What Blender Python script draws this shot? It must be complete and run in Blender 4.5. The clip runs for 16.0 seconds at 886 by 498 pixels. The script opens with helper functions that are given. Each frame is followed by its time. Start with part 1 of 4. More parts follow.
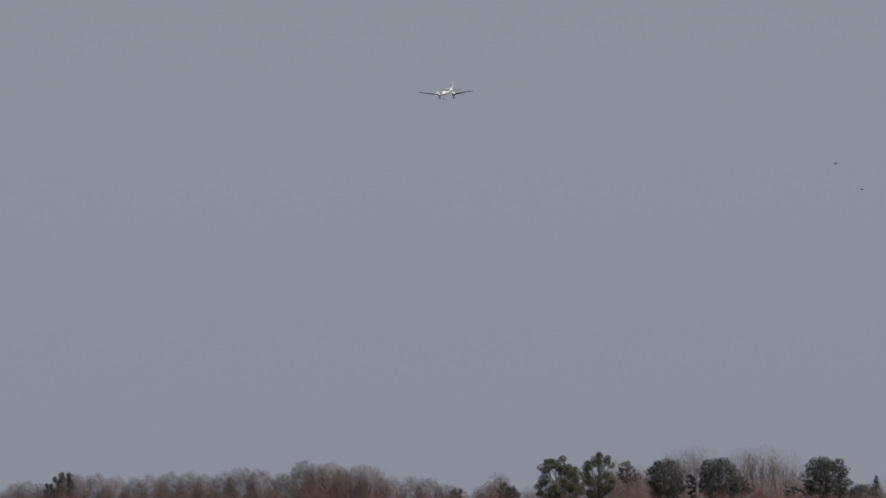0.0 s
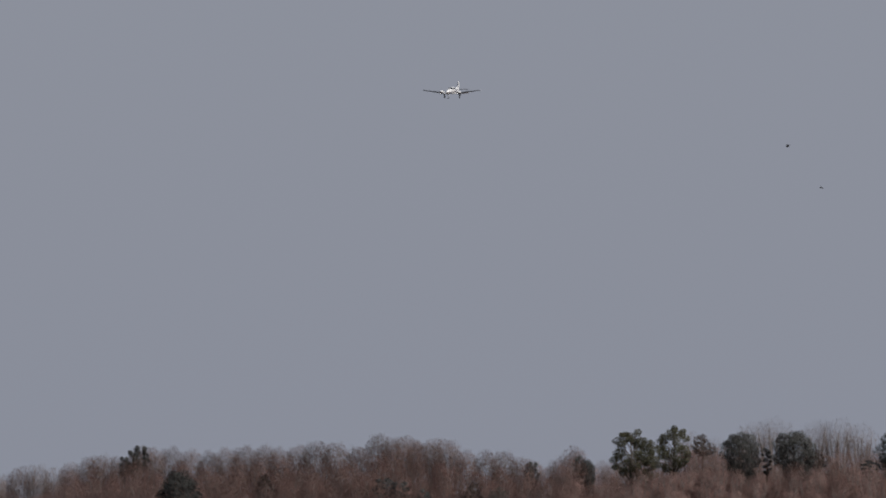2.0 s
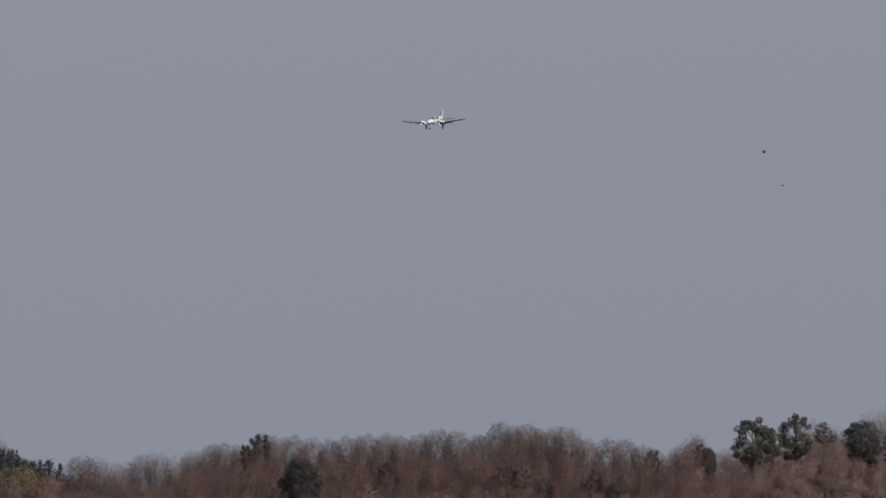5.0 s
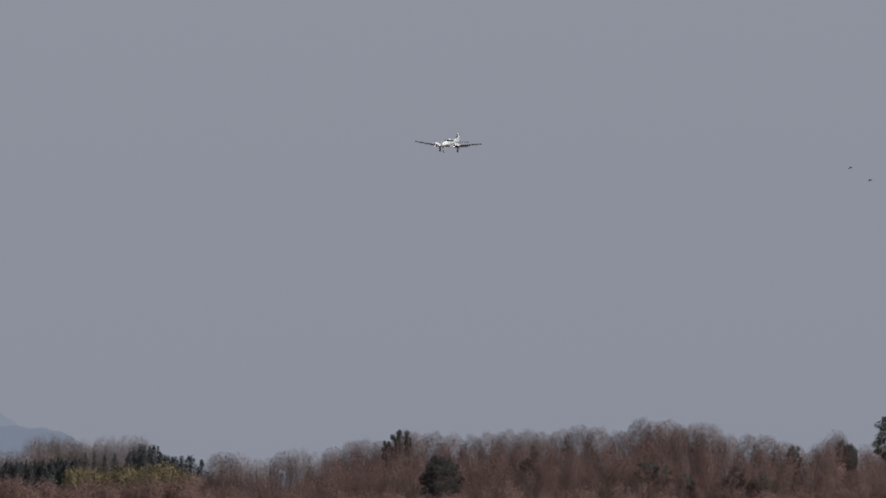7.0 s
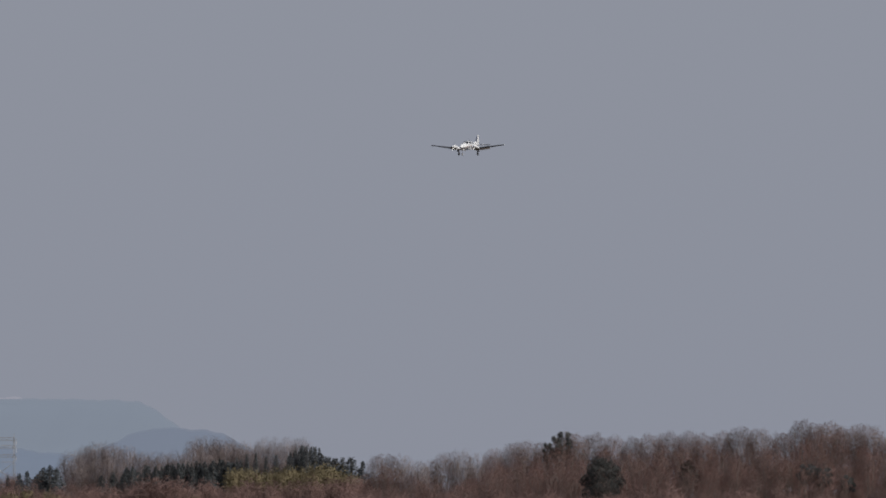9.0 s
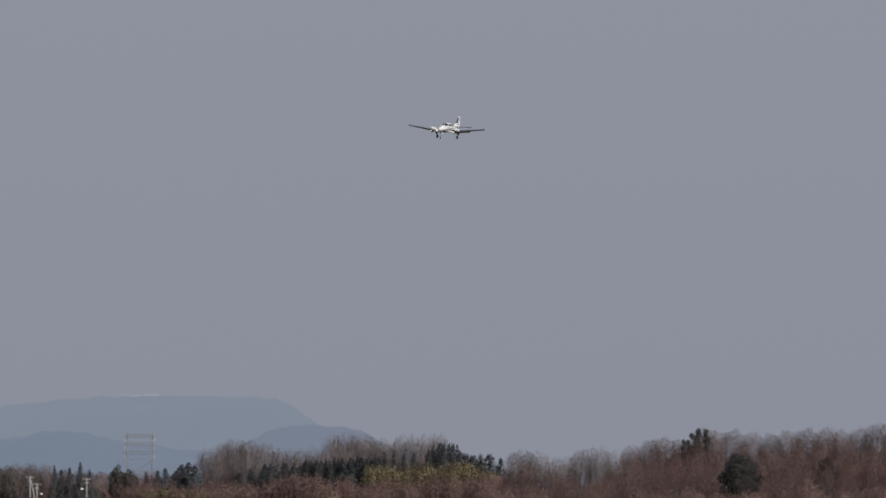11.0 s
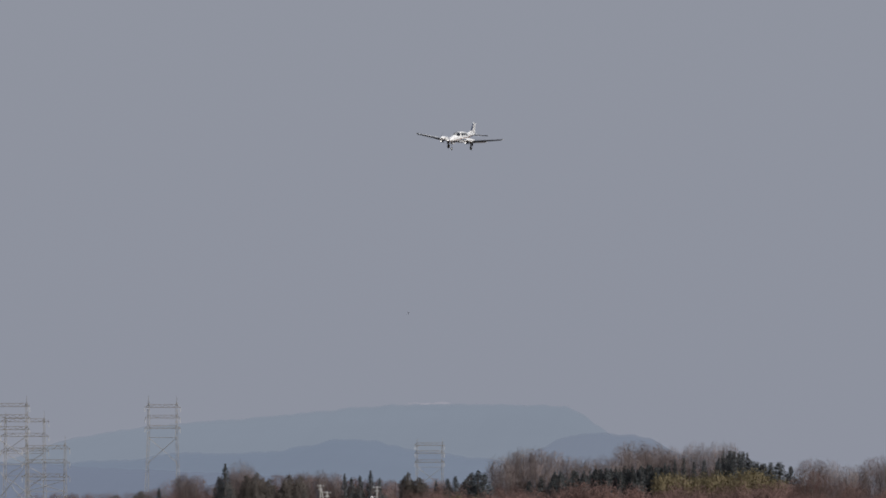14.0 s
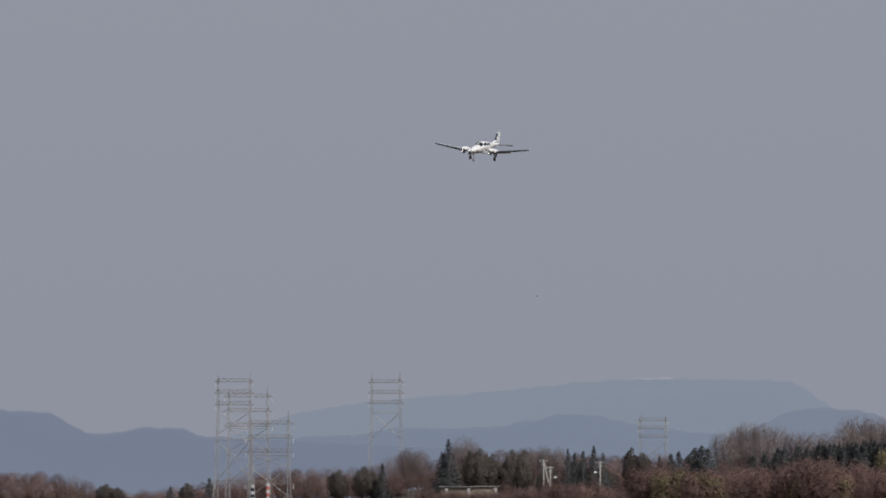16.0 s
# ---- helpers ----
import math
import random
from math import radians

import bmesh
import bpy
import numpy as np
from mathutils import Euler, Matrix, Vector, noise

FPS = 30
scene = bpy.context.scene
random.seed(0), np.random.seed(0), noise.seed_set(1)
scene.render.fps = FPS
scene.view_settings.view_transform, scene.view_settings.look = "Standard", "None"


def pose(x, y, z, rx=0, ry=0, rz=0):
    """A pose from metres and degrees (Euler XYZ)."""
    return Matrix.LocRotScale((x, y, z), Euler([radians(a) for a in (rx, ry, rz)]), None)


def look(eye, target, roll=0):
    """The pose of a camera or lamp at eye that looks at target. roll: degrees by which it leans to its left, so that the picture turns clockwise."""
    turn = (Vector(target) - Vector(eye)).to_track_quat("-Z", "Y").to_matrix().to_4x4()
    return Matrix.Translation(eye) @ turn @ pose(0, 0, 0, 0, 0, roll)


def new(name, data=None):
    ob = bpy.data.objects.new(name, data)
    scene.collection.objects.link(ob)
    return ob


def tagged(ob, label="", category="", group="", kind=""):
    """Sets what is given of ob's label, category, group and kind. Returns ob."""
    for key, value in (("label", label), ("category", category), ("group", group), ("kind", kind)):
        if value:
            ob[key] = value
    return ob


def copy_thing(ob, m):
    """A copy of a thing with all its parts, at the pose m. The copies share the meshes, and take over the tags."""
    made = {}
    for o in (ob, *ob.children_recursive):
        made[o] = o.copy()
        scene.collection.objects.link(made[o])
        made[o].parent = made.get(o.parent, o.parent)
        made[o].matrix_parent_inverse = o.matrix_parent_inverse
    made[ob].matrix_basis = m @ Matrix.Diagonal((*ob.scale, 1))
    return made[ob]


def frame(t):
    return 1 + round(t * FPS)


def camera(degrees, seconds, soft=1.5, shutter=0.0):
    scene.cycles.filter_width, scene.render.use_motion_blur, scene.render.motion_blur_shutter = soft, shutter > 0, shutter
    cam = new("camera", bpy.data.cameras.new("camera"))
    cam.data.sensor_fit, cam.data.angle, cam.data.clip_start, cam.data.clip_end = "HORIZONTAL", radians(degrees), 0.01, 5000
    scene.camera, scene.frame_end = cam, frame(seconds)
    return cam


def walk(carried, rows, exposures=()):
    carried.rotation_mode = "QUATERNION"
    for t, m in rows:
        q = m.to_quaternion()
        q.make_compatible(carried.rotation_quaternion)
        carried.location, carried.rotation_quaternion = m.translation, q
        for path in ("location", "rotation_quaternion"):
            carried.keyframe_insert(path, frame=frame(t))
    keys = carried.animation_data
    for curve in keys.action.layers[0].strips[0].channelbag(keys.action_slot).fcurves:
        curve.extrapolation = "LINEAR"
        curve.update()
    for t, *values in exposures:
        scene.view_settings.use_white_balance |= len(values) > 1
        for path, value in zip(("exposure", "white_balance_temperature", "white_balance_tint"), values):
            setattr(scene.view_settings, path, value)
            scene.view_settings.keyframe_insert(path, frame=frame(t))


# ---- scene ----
# The eye stands on level ground and turns; a long lens of six degrees.
cam = camera(6.0, 16.0, soft=1.8)
walk(cam, [
    (0, pose(0, 0, 2.0, 92.1984, 0, -3.8951)),
    (0.5, pose(0, 0, 2.0, 92.1410, 0, -3.8224)),
    (1, pose(0, 0, 2.0, 92.1103, 0, -3.6960)),
    (1.5, pose(0, 0, 2.0, 92.0950, 0, -3.6194)),
    (2, pose(0, 0, 2.0, 92.0184, 0, -3.3857)),
    (2.5, pose(0, 0, 2.0, 91.9878, 0, -3.2823)),
    (3, pose(0, 0, 2.0, 91.9380, 0, -3.1100)),
    (3.5, pose(0, 0, 2.0, 91.9265, 0, -2.8993)),
    (3.7, pose(0, 0, 2.0, 91.9150, 0, -2.8457)),
    (5.8, pose(0, 0, 2.0, 92.0108, 0, -2.2827)),
    (6, pose(0, 0, 2.0, 92.0414, 0, -2.1869)),
    (6.5, pose(0, 0, 2.0, 91.9763, 0, -1.9418)),
    (7, pose(0, 0, 2.0, 91.9112, 0, -1.6086)),
    (7.5, pose(0, 0, 2.0, 91.9112, 0, -1.4478)),
    (8, pose(0, 0, 2.0, 91.9457, 0, -1.0609)),
    (8.5, pose(0, 0, 2.0, 91.9035, 0, -0.7622)),
    (9, pose(0, 0, 2.0, 91.9227, 0, -0.5171)),
    (9.5, pose(0, 0, 2.0, 91.9074, 0, -0.2719)),
    (10, pose(0, 0, 2.0, 91.9074, 0, 0.0115)),
    (10.2, pose(0, 0, 2.0, 91.9035, 0, 0.1034)),
    (12.3, pose(0, 0, 2.0, 91.9035, 0, 1.0264)),
    (12.5, pose(0, 0, 2.0, 91.9457, 0, 1.1682)),
    (13, pose(0, 0, 2.0, 92.0299, 0, 1.7197)),
    (13.5, pose(0, 0, 2.0, 91.9878, 0, 2.1525)),
    (14, pose(0, 0, 2.0, 91.9571, 0, 2.3823)),
    (14.5, pose(0, 0, 2.0, 91.9227, 0, 2.8036)),
    (15, pose(0, 0, 2.0, 91.8805, 0, 3.2517)),
    (15.5, pose(0, 0, 2.0, 91.8116, 0, 3.5504)),
    (16, pose(0, 0, 2.0, 91.7886, 0, 3.8951)),
], exposures=[(0, -0.03), (2.5, -0.05), (7, -0.01), (12.5, 0.0), (16, 0.06)])

# ---- light ----
SUN_TO = Vector((0.50, -0.62, 0.78)).normalized()
world = bpy.data.worlds.new("world")
scene.world = world
world.use_nodes = True
wn, wl = world.node_tree.nodes, world.node_tree.links
wn.clear()
sky = wn.new("ShaderNodeTexSky")
sky.sky_type, sky.sun_disc = "NISHITA", False
sky.sun_elevation = math.asin(SUN_TO.z)
sky.sun_rotation = math.atan2(SUN_TO.x, SUN_TO.y)
sky.dust_density, sky.air_density = 4.0, 1.5
blue = wn.new("ShaderNodeBackground")
blue.inputs["Strength"].default_value = 0.06
wl.new(sky.outputs[0], blue.inputs["Color"])
veil = wn.new("ShaderNodeBackground")          # thin even overcast
veil.inputs["Color"].default_value = (0.282, 0.302, 0.365, 1)
both = wn.new("ShaderNodeMixShader")
both.inputs[0].default_value = 0.90
wl.new(blue.outputs[0], both.inputs[1])
wl.new(veil.outputs[0], both.inputs[2])
world_out = wn.new("ShaderNodeOutputWorld")
wl.new(both.outputs[0], world_out.inputs[0])
sun = new("sun", bpy.data.lights.new("sun", "SUN"))
sun.data.energy, sun.data.angle, sun.data.color = 3.3, radians(9.0), (1.0, 0.97, 0.93)
sun.matrix_world = look(SUN_TO * 50, (0, 0, 0))


# ---- materials ----
def surface(name, base, rough=0.7, metal=0.0, spread=0.25, grain=3.0, bump=0.0, coat=0.0, per_object=0.0, thin=0.0):
    """A Principled surface with two scales of variation in tone, and some tone from object to object."""
    m = bpy.data.materials.new(name)
    m.use_nodes = True
    n, l = m.node_tree.nodes, m.node_tree.links
    b = n["Principled BSDF"]
    b.inputs["Roughness"].default_value, b.inputs["Metallic"].default_value = rough, metal
    b.inputs["Coat Weight"].default_value = coat
    tc = n.new("ShaderNodeTexCoord")
    fine, broad = n.new("ShaderNodeTexNoise"), n.new("ShaderNodeTexNoise")
    fine.inputs["Scale"].default_value, broad.inputs["Scale"].default_value = grain, grain * 0.13
    fine.inputs["Detail"].default_value = 3
    l.new(tc.outputs["Object"], fine.inputs["Vector"])
    l.new(tc.outputs["Object"], broad.inputs["Vector"])
    add = n.new("ShaderNodeMath")
    l.new(fine.outputs["Fac"], add.inputs[0])
    l.new(broad.outputs["Fac"], add.inputs[1])
    span = n.new("ShaderNodeMapRange")
    span.inputs["From Min"].default_value, span.inputs["From Max"].default_value = 0.6, 1.4
    span.inputs["To Min"].default_value, span.inputs["To Max"].default_value = 1 - spread, 1 + spread
    l.new(add.outputs[0], span.inputs["Value"])
    tone = span.outputs[0]
    if per_object:
        info = n.new("ShaderNodeObjectInfo")
        more = n.new("ShaderNodeMapRange")
        more.inputs["To Min"].default_value, more.inputs["To Max"].default_value = 1 - per_object, 1 + per_object
        l.new(info.outputs["Random"], more.inputs["Value"])
        mul = n.new("ShaderNodeMath")
        mul.operation = "MULTIPLY"
        l.new(tone, mul.inputs[0])
        l.new(more.outputs[0], mul.inputs[1])
        tone = mul.outputs[0]
    paint = n.new("ShaderNodeVectorMath")
    paint.operation = "SCALE"
    paint.inputs[0].default_value = base
    l.new(tone, paint.inputs["Scale"])
    l.new(paint.outputs[0], b.inputs["Base Color"])
    if bump:
        bp = n.new("ShaderNodeBump")
        bp.inputs["Strength"].default_value = bump
        l.new(fine.outputs["Fac"], bp.inputs["Height"])
        l.new(bp.outputs[0], b.inputs["Normal"])
    if thin:                                       # thin stuff that light also passes round and through
        b.inputs["Specular IOR Level"].default_value = 0.15
        glow = n.new("ShaderNodeBsdfTranslucent")
        l.new(paint.outputs[0], glow.inputs["Color"])
        mix = n.new("ShaderNodeMixShader")
        mix.inputs[0].default_value = thin
        l.new(b.outputs[0], mix.inputs[1])
        l.new(glow.outputs[0], mix.inputs[2])
        l.new(mix.outputs[0], n["Material Output"].inputs["Surface"])
    return m


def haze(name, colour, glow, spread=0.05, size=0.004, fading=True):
    """Distance: a plain backdrop; the air's haze is painted into its glowing colour."""
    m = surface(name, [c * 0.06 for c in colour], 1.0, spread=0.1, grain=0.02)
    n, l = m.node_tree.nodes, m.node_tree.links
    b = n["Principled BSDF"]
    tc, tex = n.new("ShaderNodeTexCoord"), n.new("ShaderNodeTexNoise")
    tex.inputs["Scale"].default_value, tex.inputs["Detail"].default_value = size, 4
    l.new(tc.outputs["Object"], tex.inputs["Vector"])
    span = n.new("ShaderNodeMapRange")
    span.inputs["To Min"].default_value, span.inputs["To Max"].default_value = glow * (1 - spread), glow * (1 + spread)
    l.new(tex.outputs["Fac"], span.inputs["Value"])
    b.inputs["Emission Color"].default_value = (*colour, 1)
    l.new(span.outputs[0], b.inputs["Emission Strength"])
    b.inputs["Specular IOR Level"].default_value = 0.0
    # alpha drops at the crest, painting a hazy outline
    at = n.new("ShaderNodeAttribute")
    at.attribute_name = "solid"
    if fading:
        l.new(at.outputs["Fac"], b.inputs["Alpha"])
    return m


def sheer(name, base, opacity):
    m = bpy.data.materials.new(name)
    m.use_nodes = True
    n, l = m.node_tree.nodes, m.node_tree.links
    b = n["Principled BSDF"]
    b.inputs["Base Color"].default_value = (*base, 1)
    b.inputs["Alpha"].default_value = opacity
    return m


M_GROUND = surface("leaf_litter", (0.075, 0.058, 0.047), 0.95, spread=0.3, grain=0.15, bump=0.4)
M_BARK = surface("grey_bark", (0.115, 0.092, 0.082), 0.9, spread=0.3, grain=4, bump=0.3, per_object=0.25)
M_PALE_BARK = surface("pale_bark", (0.23, 0.20, 0.185), 0.9, spread=0.3, grain=4, bump=0.3)
M_TWIG_BROWN = surface("brown_twigs", (0.162, 0.104, 0.092), 0.9, spread=0.16, grain=0.8, per_object=0.32, thin=0.5)
M_TWIG_RED = surface("reddish_twigs", (0.172, 0.104, 0.090), 0.9, spread=0.16, grain=0.8, per_object=0.3, thin=0.5)
# the grey is lightened further, with haze put into the colour
M_TWIG_GREY = surface("grey_twigs", (0.270, 0.221, 0.211), 0.9, spread=0.25, grain=0.8, per_object=0.2, thin=0.5)
M_TWIG_CREST = surface("grey_brown_twigs", (0.186, 0.128, 0.114), 0.9, spread=0.25, grain=0.8, per_object=0.28, thin=0.5)
M_TWIG_ROSE = surface("rosy_grey_twigs", (0.254, 0.166, 0.146), 0.9, spread=0.2, grain=0.8, per_object=0.28, thin=0.5)
M_BRUSH = surface("brush_twigs", (0.232, 0.152, 0.134), 0.9, spread=0.18, grain=0.8, per_object=0.3, thin=0.5)
# dark evergreen leaves with distance haze mixed into the colour
M_LEAF_HAZED = surface("dusky_leaves", (0.170, 0.150, 0.136), 0.95, spread=0.4, grain=0.8, per_object=0.25, thin=0.5)
# dark leaves, raised in tone to paint the haze before them
M_LEAF_DARK = surface("dark_leaves", (0.105, 0.104, 0.100), 0.95, spread=0.45, grain=1.2, per_object=0.25, thin=0.35)
M_LEAF_PINE = surface("pine_needles", (0.118, 0.114, 0.076), 0.95, spread=0.45, grain=1.0, per_object=0.2, thin=0.35)
M_LEAF_RUST = surface("rusty_leaves", (0.085, 0.064, 0.055), 0.8, spread=0.4, grain=1.0, per_object=0.2, thin=0.35)
# needles carry a blue-grey lift for haze in their base colour
M_CEDAR = surface("cedar_needles", (0.116, 0.124, 0.128), 0.95, spread=0.4, grain=1.0, per_object=0.25, thin=0.5)
M_BAMBOO = surface("yellow_green_leaves", (0.200, 0.165, 0.098), 0.8, spread=0.35, grain=0.8, per_object=0.2, thin=0.35)
M_STEEL = surface("galvanised_steel", (0.31, 0.305, 0.30), 0.6, 0.3, spread=0.2, grain=0.6)
M_STEEL_DARK = surface("weathered_steel", (0.20, 0.185, 0.17), 0.7, 0.2, spread=0.25, grain=0.6)
M_INSULATOR = surface("white_porcelain", (0.48, 0.48, 0.475), 0.25, spread=0.05, grain=8)
M_CONCRETE = surface("pale_concrete", (0.38, 0.365, 0.345), 0.8, spread=0.12, grain=2, bump=0.1)
M_RED = surface("faded_red_paint", (0.42, 0.12, 0.10), 0.6, spread=0.15, grain=2)
M_WHITE = surface("white_paint", (0.80, 0.80, 0.78), 0.5, spread=0.06, grain=2)
M_BLACK = surface("black_paint", (0.03, 0.03, 0.03), 0.6, spread=0.2, grain=2)
M_PLANE = surface("aircraft_white_paint", (0.790, 0.785, 0.775), 0.28, spread=0.04, grain=1.5, coat=0.4)
# shade below the aeroplane, put into a dark colour for its undersides
M_UNDER_SHADE = surface("dark_underside_paint", (0.05, 0.052, 0.065), 0.45, spread=0.15, grain=2.0)
M_NAVY = surface("navy_trim_paint", (0.025, 0.035, 0.075), 0.3, spread=0.1, grain=2)
M_GOLD = surface("brown_trim_paint", (0.26, 0.13, 0.09), 0.35, spread=0.1, grain=2)
M_GLASS = surface("dark_cabin_glazing", (0.018, 0.020, 0.024), 0.08, spread=0.05, grain=2)
M_CHROME = surface("polished_spinner", (0.85, 0.85, 0.85), 0.22, 1.0, spread=0.04, grain=4)
M_RUBBER = surface("tyre_rubber", (0.025, 0.025, 0.025), 0.9, spread=0.2, grain=8)
M_BOOT = surface("black_deicing_boot", (0.022, 0.023, 0.028), 0.85, spread=0.15, grain=3)
M_BLADE = sheer("spinning_blade", (0.08, 0.08, 0.08), 0.05)
M_WHITE_DOT = surface("landing_lamp_lens", (0.9, 0.9, 0.85), 0.1, spread=0.02)
M_WHITE_DOT.node_tree.nodes["Principled BSDF"].inputs["Emission Color"].default_value = (1, 0.97, 0.9, 1)
M_WHITE_DOT.node_tree.nodes["Principled BSDF"].inputs["Emission Strength"].default_value = 3.0
M_BIRD = surface("black_feathers", (0.022, 0.022, 0.025), 0.7, spread=0.3, grain=12)
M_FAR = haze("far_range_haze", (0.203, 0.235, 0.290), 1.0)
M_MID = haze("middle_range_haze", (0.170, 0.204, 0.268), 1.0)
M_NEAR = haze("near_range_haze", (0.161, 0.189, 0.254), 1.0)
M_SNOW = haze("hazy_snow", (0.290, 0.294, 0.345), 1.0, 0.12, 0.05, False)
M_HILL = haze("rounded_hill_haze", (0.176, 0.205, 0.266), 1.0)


# ---- building helpers ----
class Shape:
    """Collects vertices and faces for one mesh."""

    def __init__(self):
        self.v, self.f, self.facing = [], [], {}

    def add(self, verts, faces):
        k = len(self.v)
        self.v += [tuple(p) for p in verts]
        self.f += [tuple(i + k for i in f) for f in faces]

    def tube(self, a, b, ra, rb, sides=5, cap=False):
        a, b = Vector(a), Vector(b)
        d = b - a
        if d.length < 1e-6:
            return
        q = d.to_track_quat("Z", "Y")
        ring = [Vector((math.cos(2 * math.pi * i / sides), math.sin(2 * math.pi * i / sides), 0)) for i in range(sides)]
        faces = [(i, (i + 1) % sides, sides + (i + 1) % sides, sides + i) for i in range(sides)]
        if cap:
            faces += [tuple(range(sides - 1, -1, -1)), tuple(range(sides, 2 * sides))]
        self.add([a + q @ (r * ra) for r in ring] + [b + q @ (r * rb) for r in ring], faces)

    def sprig(self, tri, facing):
        """One small triangle; facing turns its shading with the crown that it belongs to."""
        if facing is not None:
            if (tri[1] - tri[0]).cross(tri[2] - tri[0]).dot(facing) < 0:
                tri = [tri[1], tri[0], tri[2]]
            self.facing[len(self.f)] = tuple(facing.normalized())
        self.add(tri, [(0, 1, 2)])

    def blade(self, a, b, w, facing=None):
        """A slender twig that tapers to its end."""
        a, b = Vector(a), Vector(b)
        side = (b - a).cross(Vector((random.uniform(-1, 1), random.uniform(-1, 1), random.uniform(-1, 1))))
        if side.length < 1e-6:
            return
        side = side.normalized() * w * 0.5
        self.sprig([a - side, a + side, b], facing)

    def leaf(self, p, size, facing=None):
        """A small clump of foliage at p."""
        a = Vector((random.gauss(0, 1), random.gauss(0, 1), random.gauss(0, 1))).normalized()
        b = a.cross(Vector((random.gauss(0, 1), random.gauss(0, 1), random.gauss(0, 1)))).normalized()
        p = Vector(p)
        self.sprig([p - a * size * 0.5 - b * size * 0.3, p + a * size * 0.5 - b * size * 0.15, p + b * size * 0.5], facing)

    def box(self, lo, hi):
        x0, y0, z0 = lo
        x1, y1, z1 = hi
        self.add([(x0, y0, z0), (x1, y0, z0), (x1, y1, z0), (x0, y1, z0), (x0, y0, z1), (x1, y0, z1), (x1, y1, z1), (x0, y1, z1)],
                 [(3, 2, 1, 0), (4, 5, 6, 7), (0, 1, 5, 4), (1, 2, 6, 5), (2, 3, 7, 6), (3, 0, 4, 7)])

    def rings(self, rings, cap=True):
        """Skin a row of equal closed rings."""
        n = len(rings[0])
        v = [p for r in rings for p in r]
        f = [(k * n + i, k * n + (i + 1) % n, (k + 1) * n + (i + 1) % n, (k + 1) * n + i) for k in range(len(rings) - 1) for i in range(n)]
        if cap:
            f += [tuple(range(n - 1, -1, -1)), tuple(range((len(rings) - 1) * n, len(rings) * n))]
        self.add(v, f)

    def mesh(self, name, material, smooth=False):
        me = bpy.data.meshes.new(name)
        me.from_pydata(self.v, [], self.f)
        me.materials.append(material)
        if smooth or self.facing:
            me.polygons.foreach_set("use_smooth", [True] * len(me.polygons))
        me.update()
        if self.facing:
            me.normals_split_custom_set([self.facing.get(k, (0, 0, 0)) for k, f in enumerate(self.f) for _ in f])
        return me


def part(name, shape, material, parent, label="", smooth=False):
    ob = new(name, shape.mesh(name, material, smooth))
    ob.parent = parent
    if label:
        tagged(ob, label)
    return ob


def thing(name, label, category, group="", m=None):
    ob = tagged(new(name), label, category, group)
    if m is not None:
        ob.matrix_basis = m
    return ob


# ---- the lie of the land ----
# Bearings u and rises v count in steps of 1/14960 of a radian; u = 364 looks due north, v = 940 lies level.
STEP, EYE = 1 / 14960, 2.0


def across(u, d):
    return d * math.tan((u - 364) * STEP)


def rise(v, d):
    return EYE + d * (940 - v) * STEP


def between(knots, u):
    return float(np.interp(u, [k[0] for k in knots], [k[1] for k in knots]))


def ease(x):
    x = min(1.0, max(0.0, x))
    return x * x * (3 - 2 * x)


# Each wood: its skyline (u, v), how far off its crest runs, the height of its trees, the depth of its front slope.
MAIN = dict(sky=[(330, 824), (388, 804), (437, 808), (490, 824), (505, 800), (525, 795), (548, 812), (585, 790), (626, 779), (676, 778), (735, 763),
                 (794, 767), (841, 774), (888, 766), (942, 766), (970, 770), (1024, 760), (1095, 760), (1119, 747), (1146, 743), (1172, 747),
                 (1193, 755), (1260, 753), (1294, 772), (1370, 778), (1400, 792), (1440, 775), (1476, 786), (1560, 800)],
            d=1600, tall=12.5, deep=150)
EAST = dict(sky=[(1490, 794), (1560, 787), (1630, 774), (1700, 760), (1760, 764), (1830, 778), (1900, 772), (2000, 764), (2110, 786), (2320, 792)], d=1560, tall=8.5, deep=120)
SLOPE = dict(sky=[(-300, 842), (-150, 846), (-40, 842), (90, 838), (200, 830), (340, 826), (420, 836)], d=1780, tall=8.5, deep=130)
BACK = dict(sky=[(-175, 815), (-150, 790), (-105, 780), (-52, 786), (-40, 797), (40, 796), (60, 772), (130, 768), (150, 778), (185, 772), (256, 774), (275, 800)],
            d=2150, tall=13, deep=60)
WEST = dict(sky=[(-1700, 868), (-1437, 868), (-1340, 866), (-1290, 874), (-1262, 897), (-1180, 903), (-1140, 894), (-1060, 885), (-1000, 864), (-960, 858),
                 (-860, 860), (-800, 856), (-745, 850), (-735, 828), (-690, 830), (-665, 845), (-620, 818), (-590, 832), (-520, 826), (-450, 826), (-420, 834), (-330, 836), (-230, 835)],
            d=2550, tall=9.5, deep=110)
WOODS = (MAIN, EAST, SLOPE, BACK, WEST)


def land(x, y):
    """The ground's height."""
    d = math.hypot(x, y)
    if y < 800:
        return 0.0
    u = 364 + math.atan2(x, y) / STEP
    z = 0.0
    for w in WOODS:
        lo, hi = w["sky"][0][0], w["sky"][-1][0]
        side = ease((u - lo + 120) / 120) * ease((hi + 120 - u) / 120)
        if side <= 0:
            continue
        top = max(0.0, min(rise(between(w["sky"], u + k), w["d"]) for k in (-25, 0, 25)) - w["tall"])
        run = ease((d - (w["d"] - w["deep"])) / w["deep"]) * ease((w["d"] + 260 - d) / 220)
        z = max(z, top * side * run)
    return z


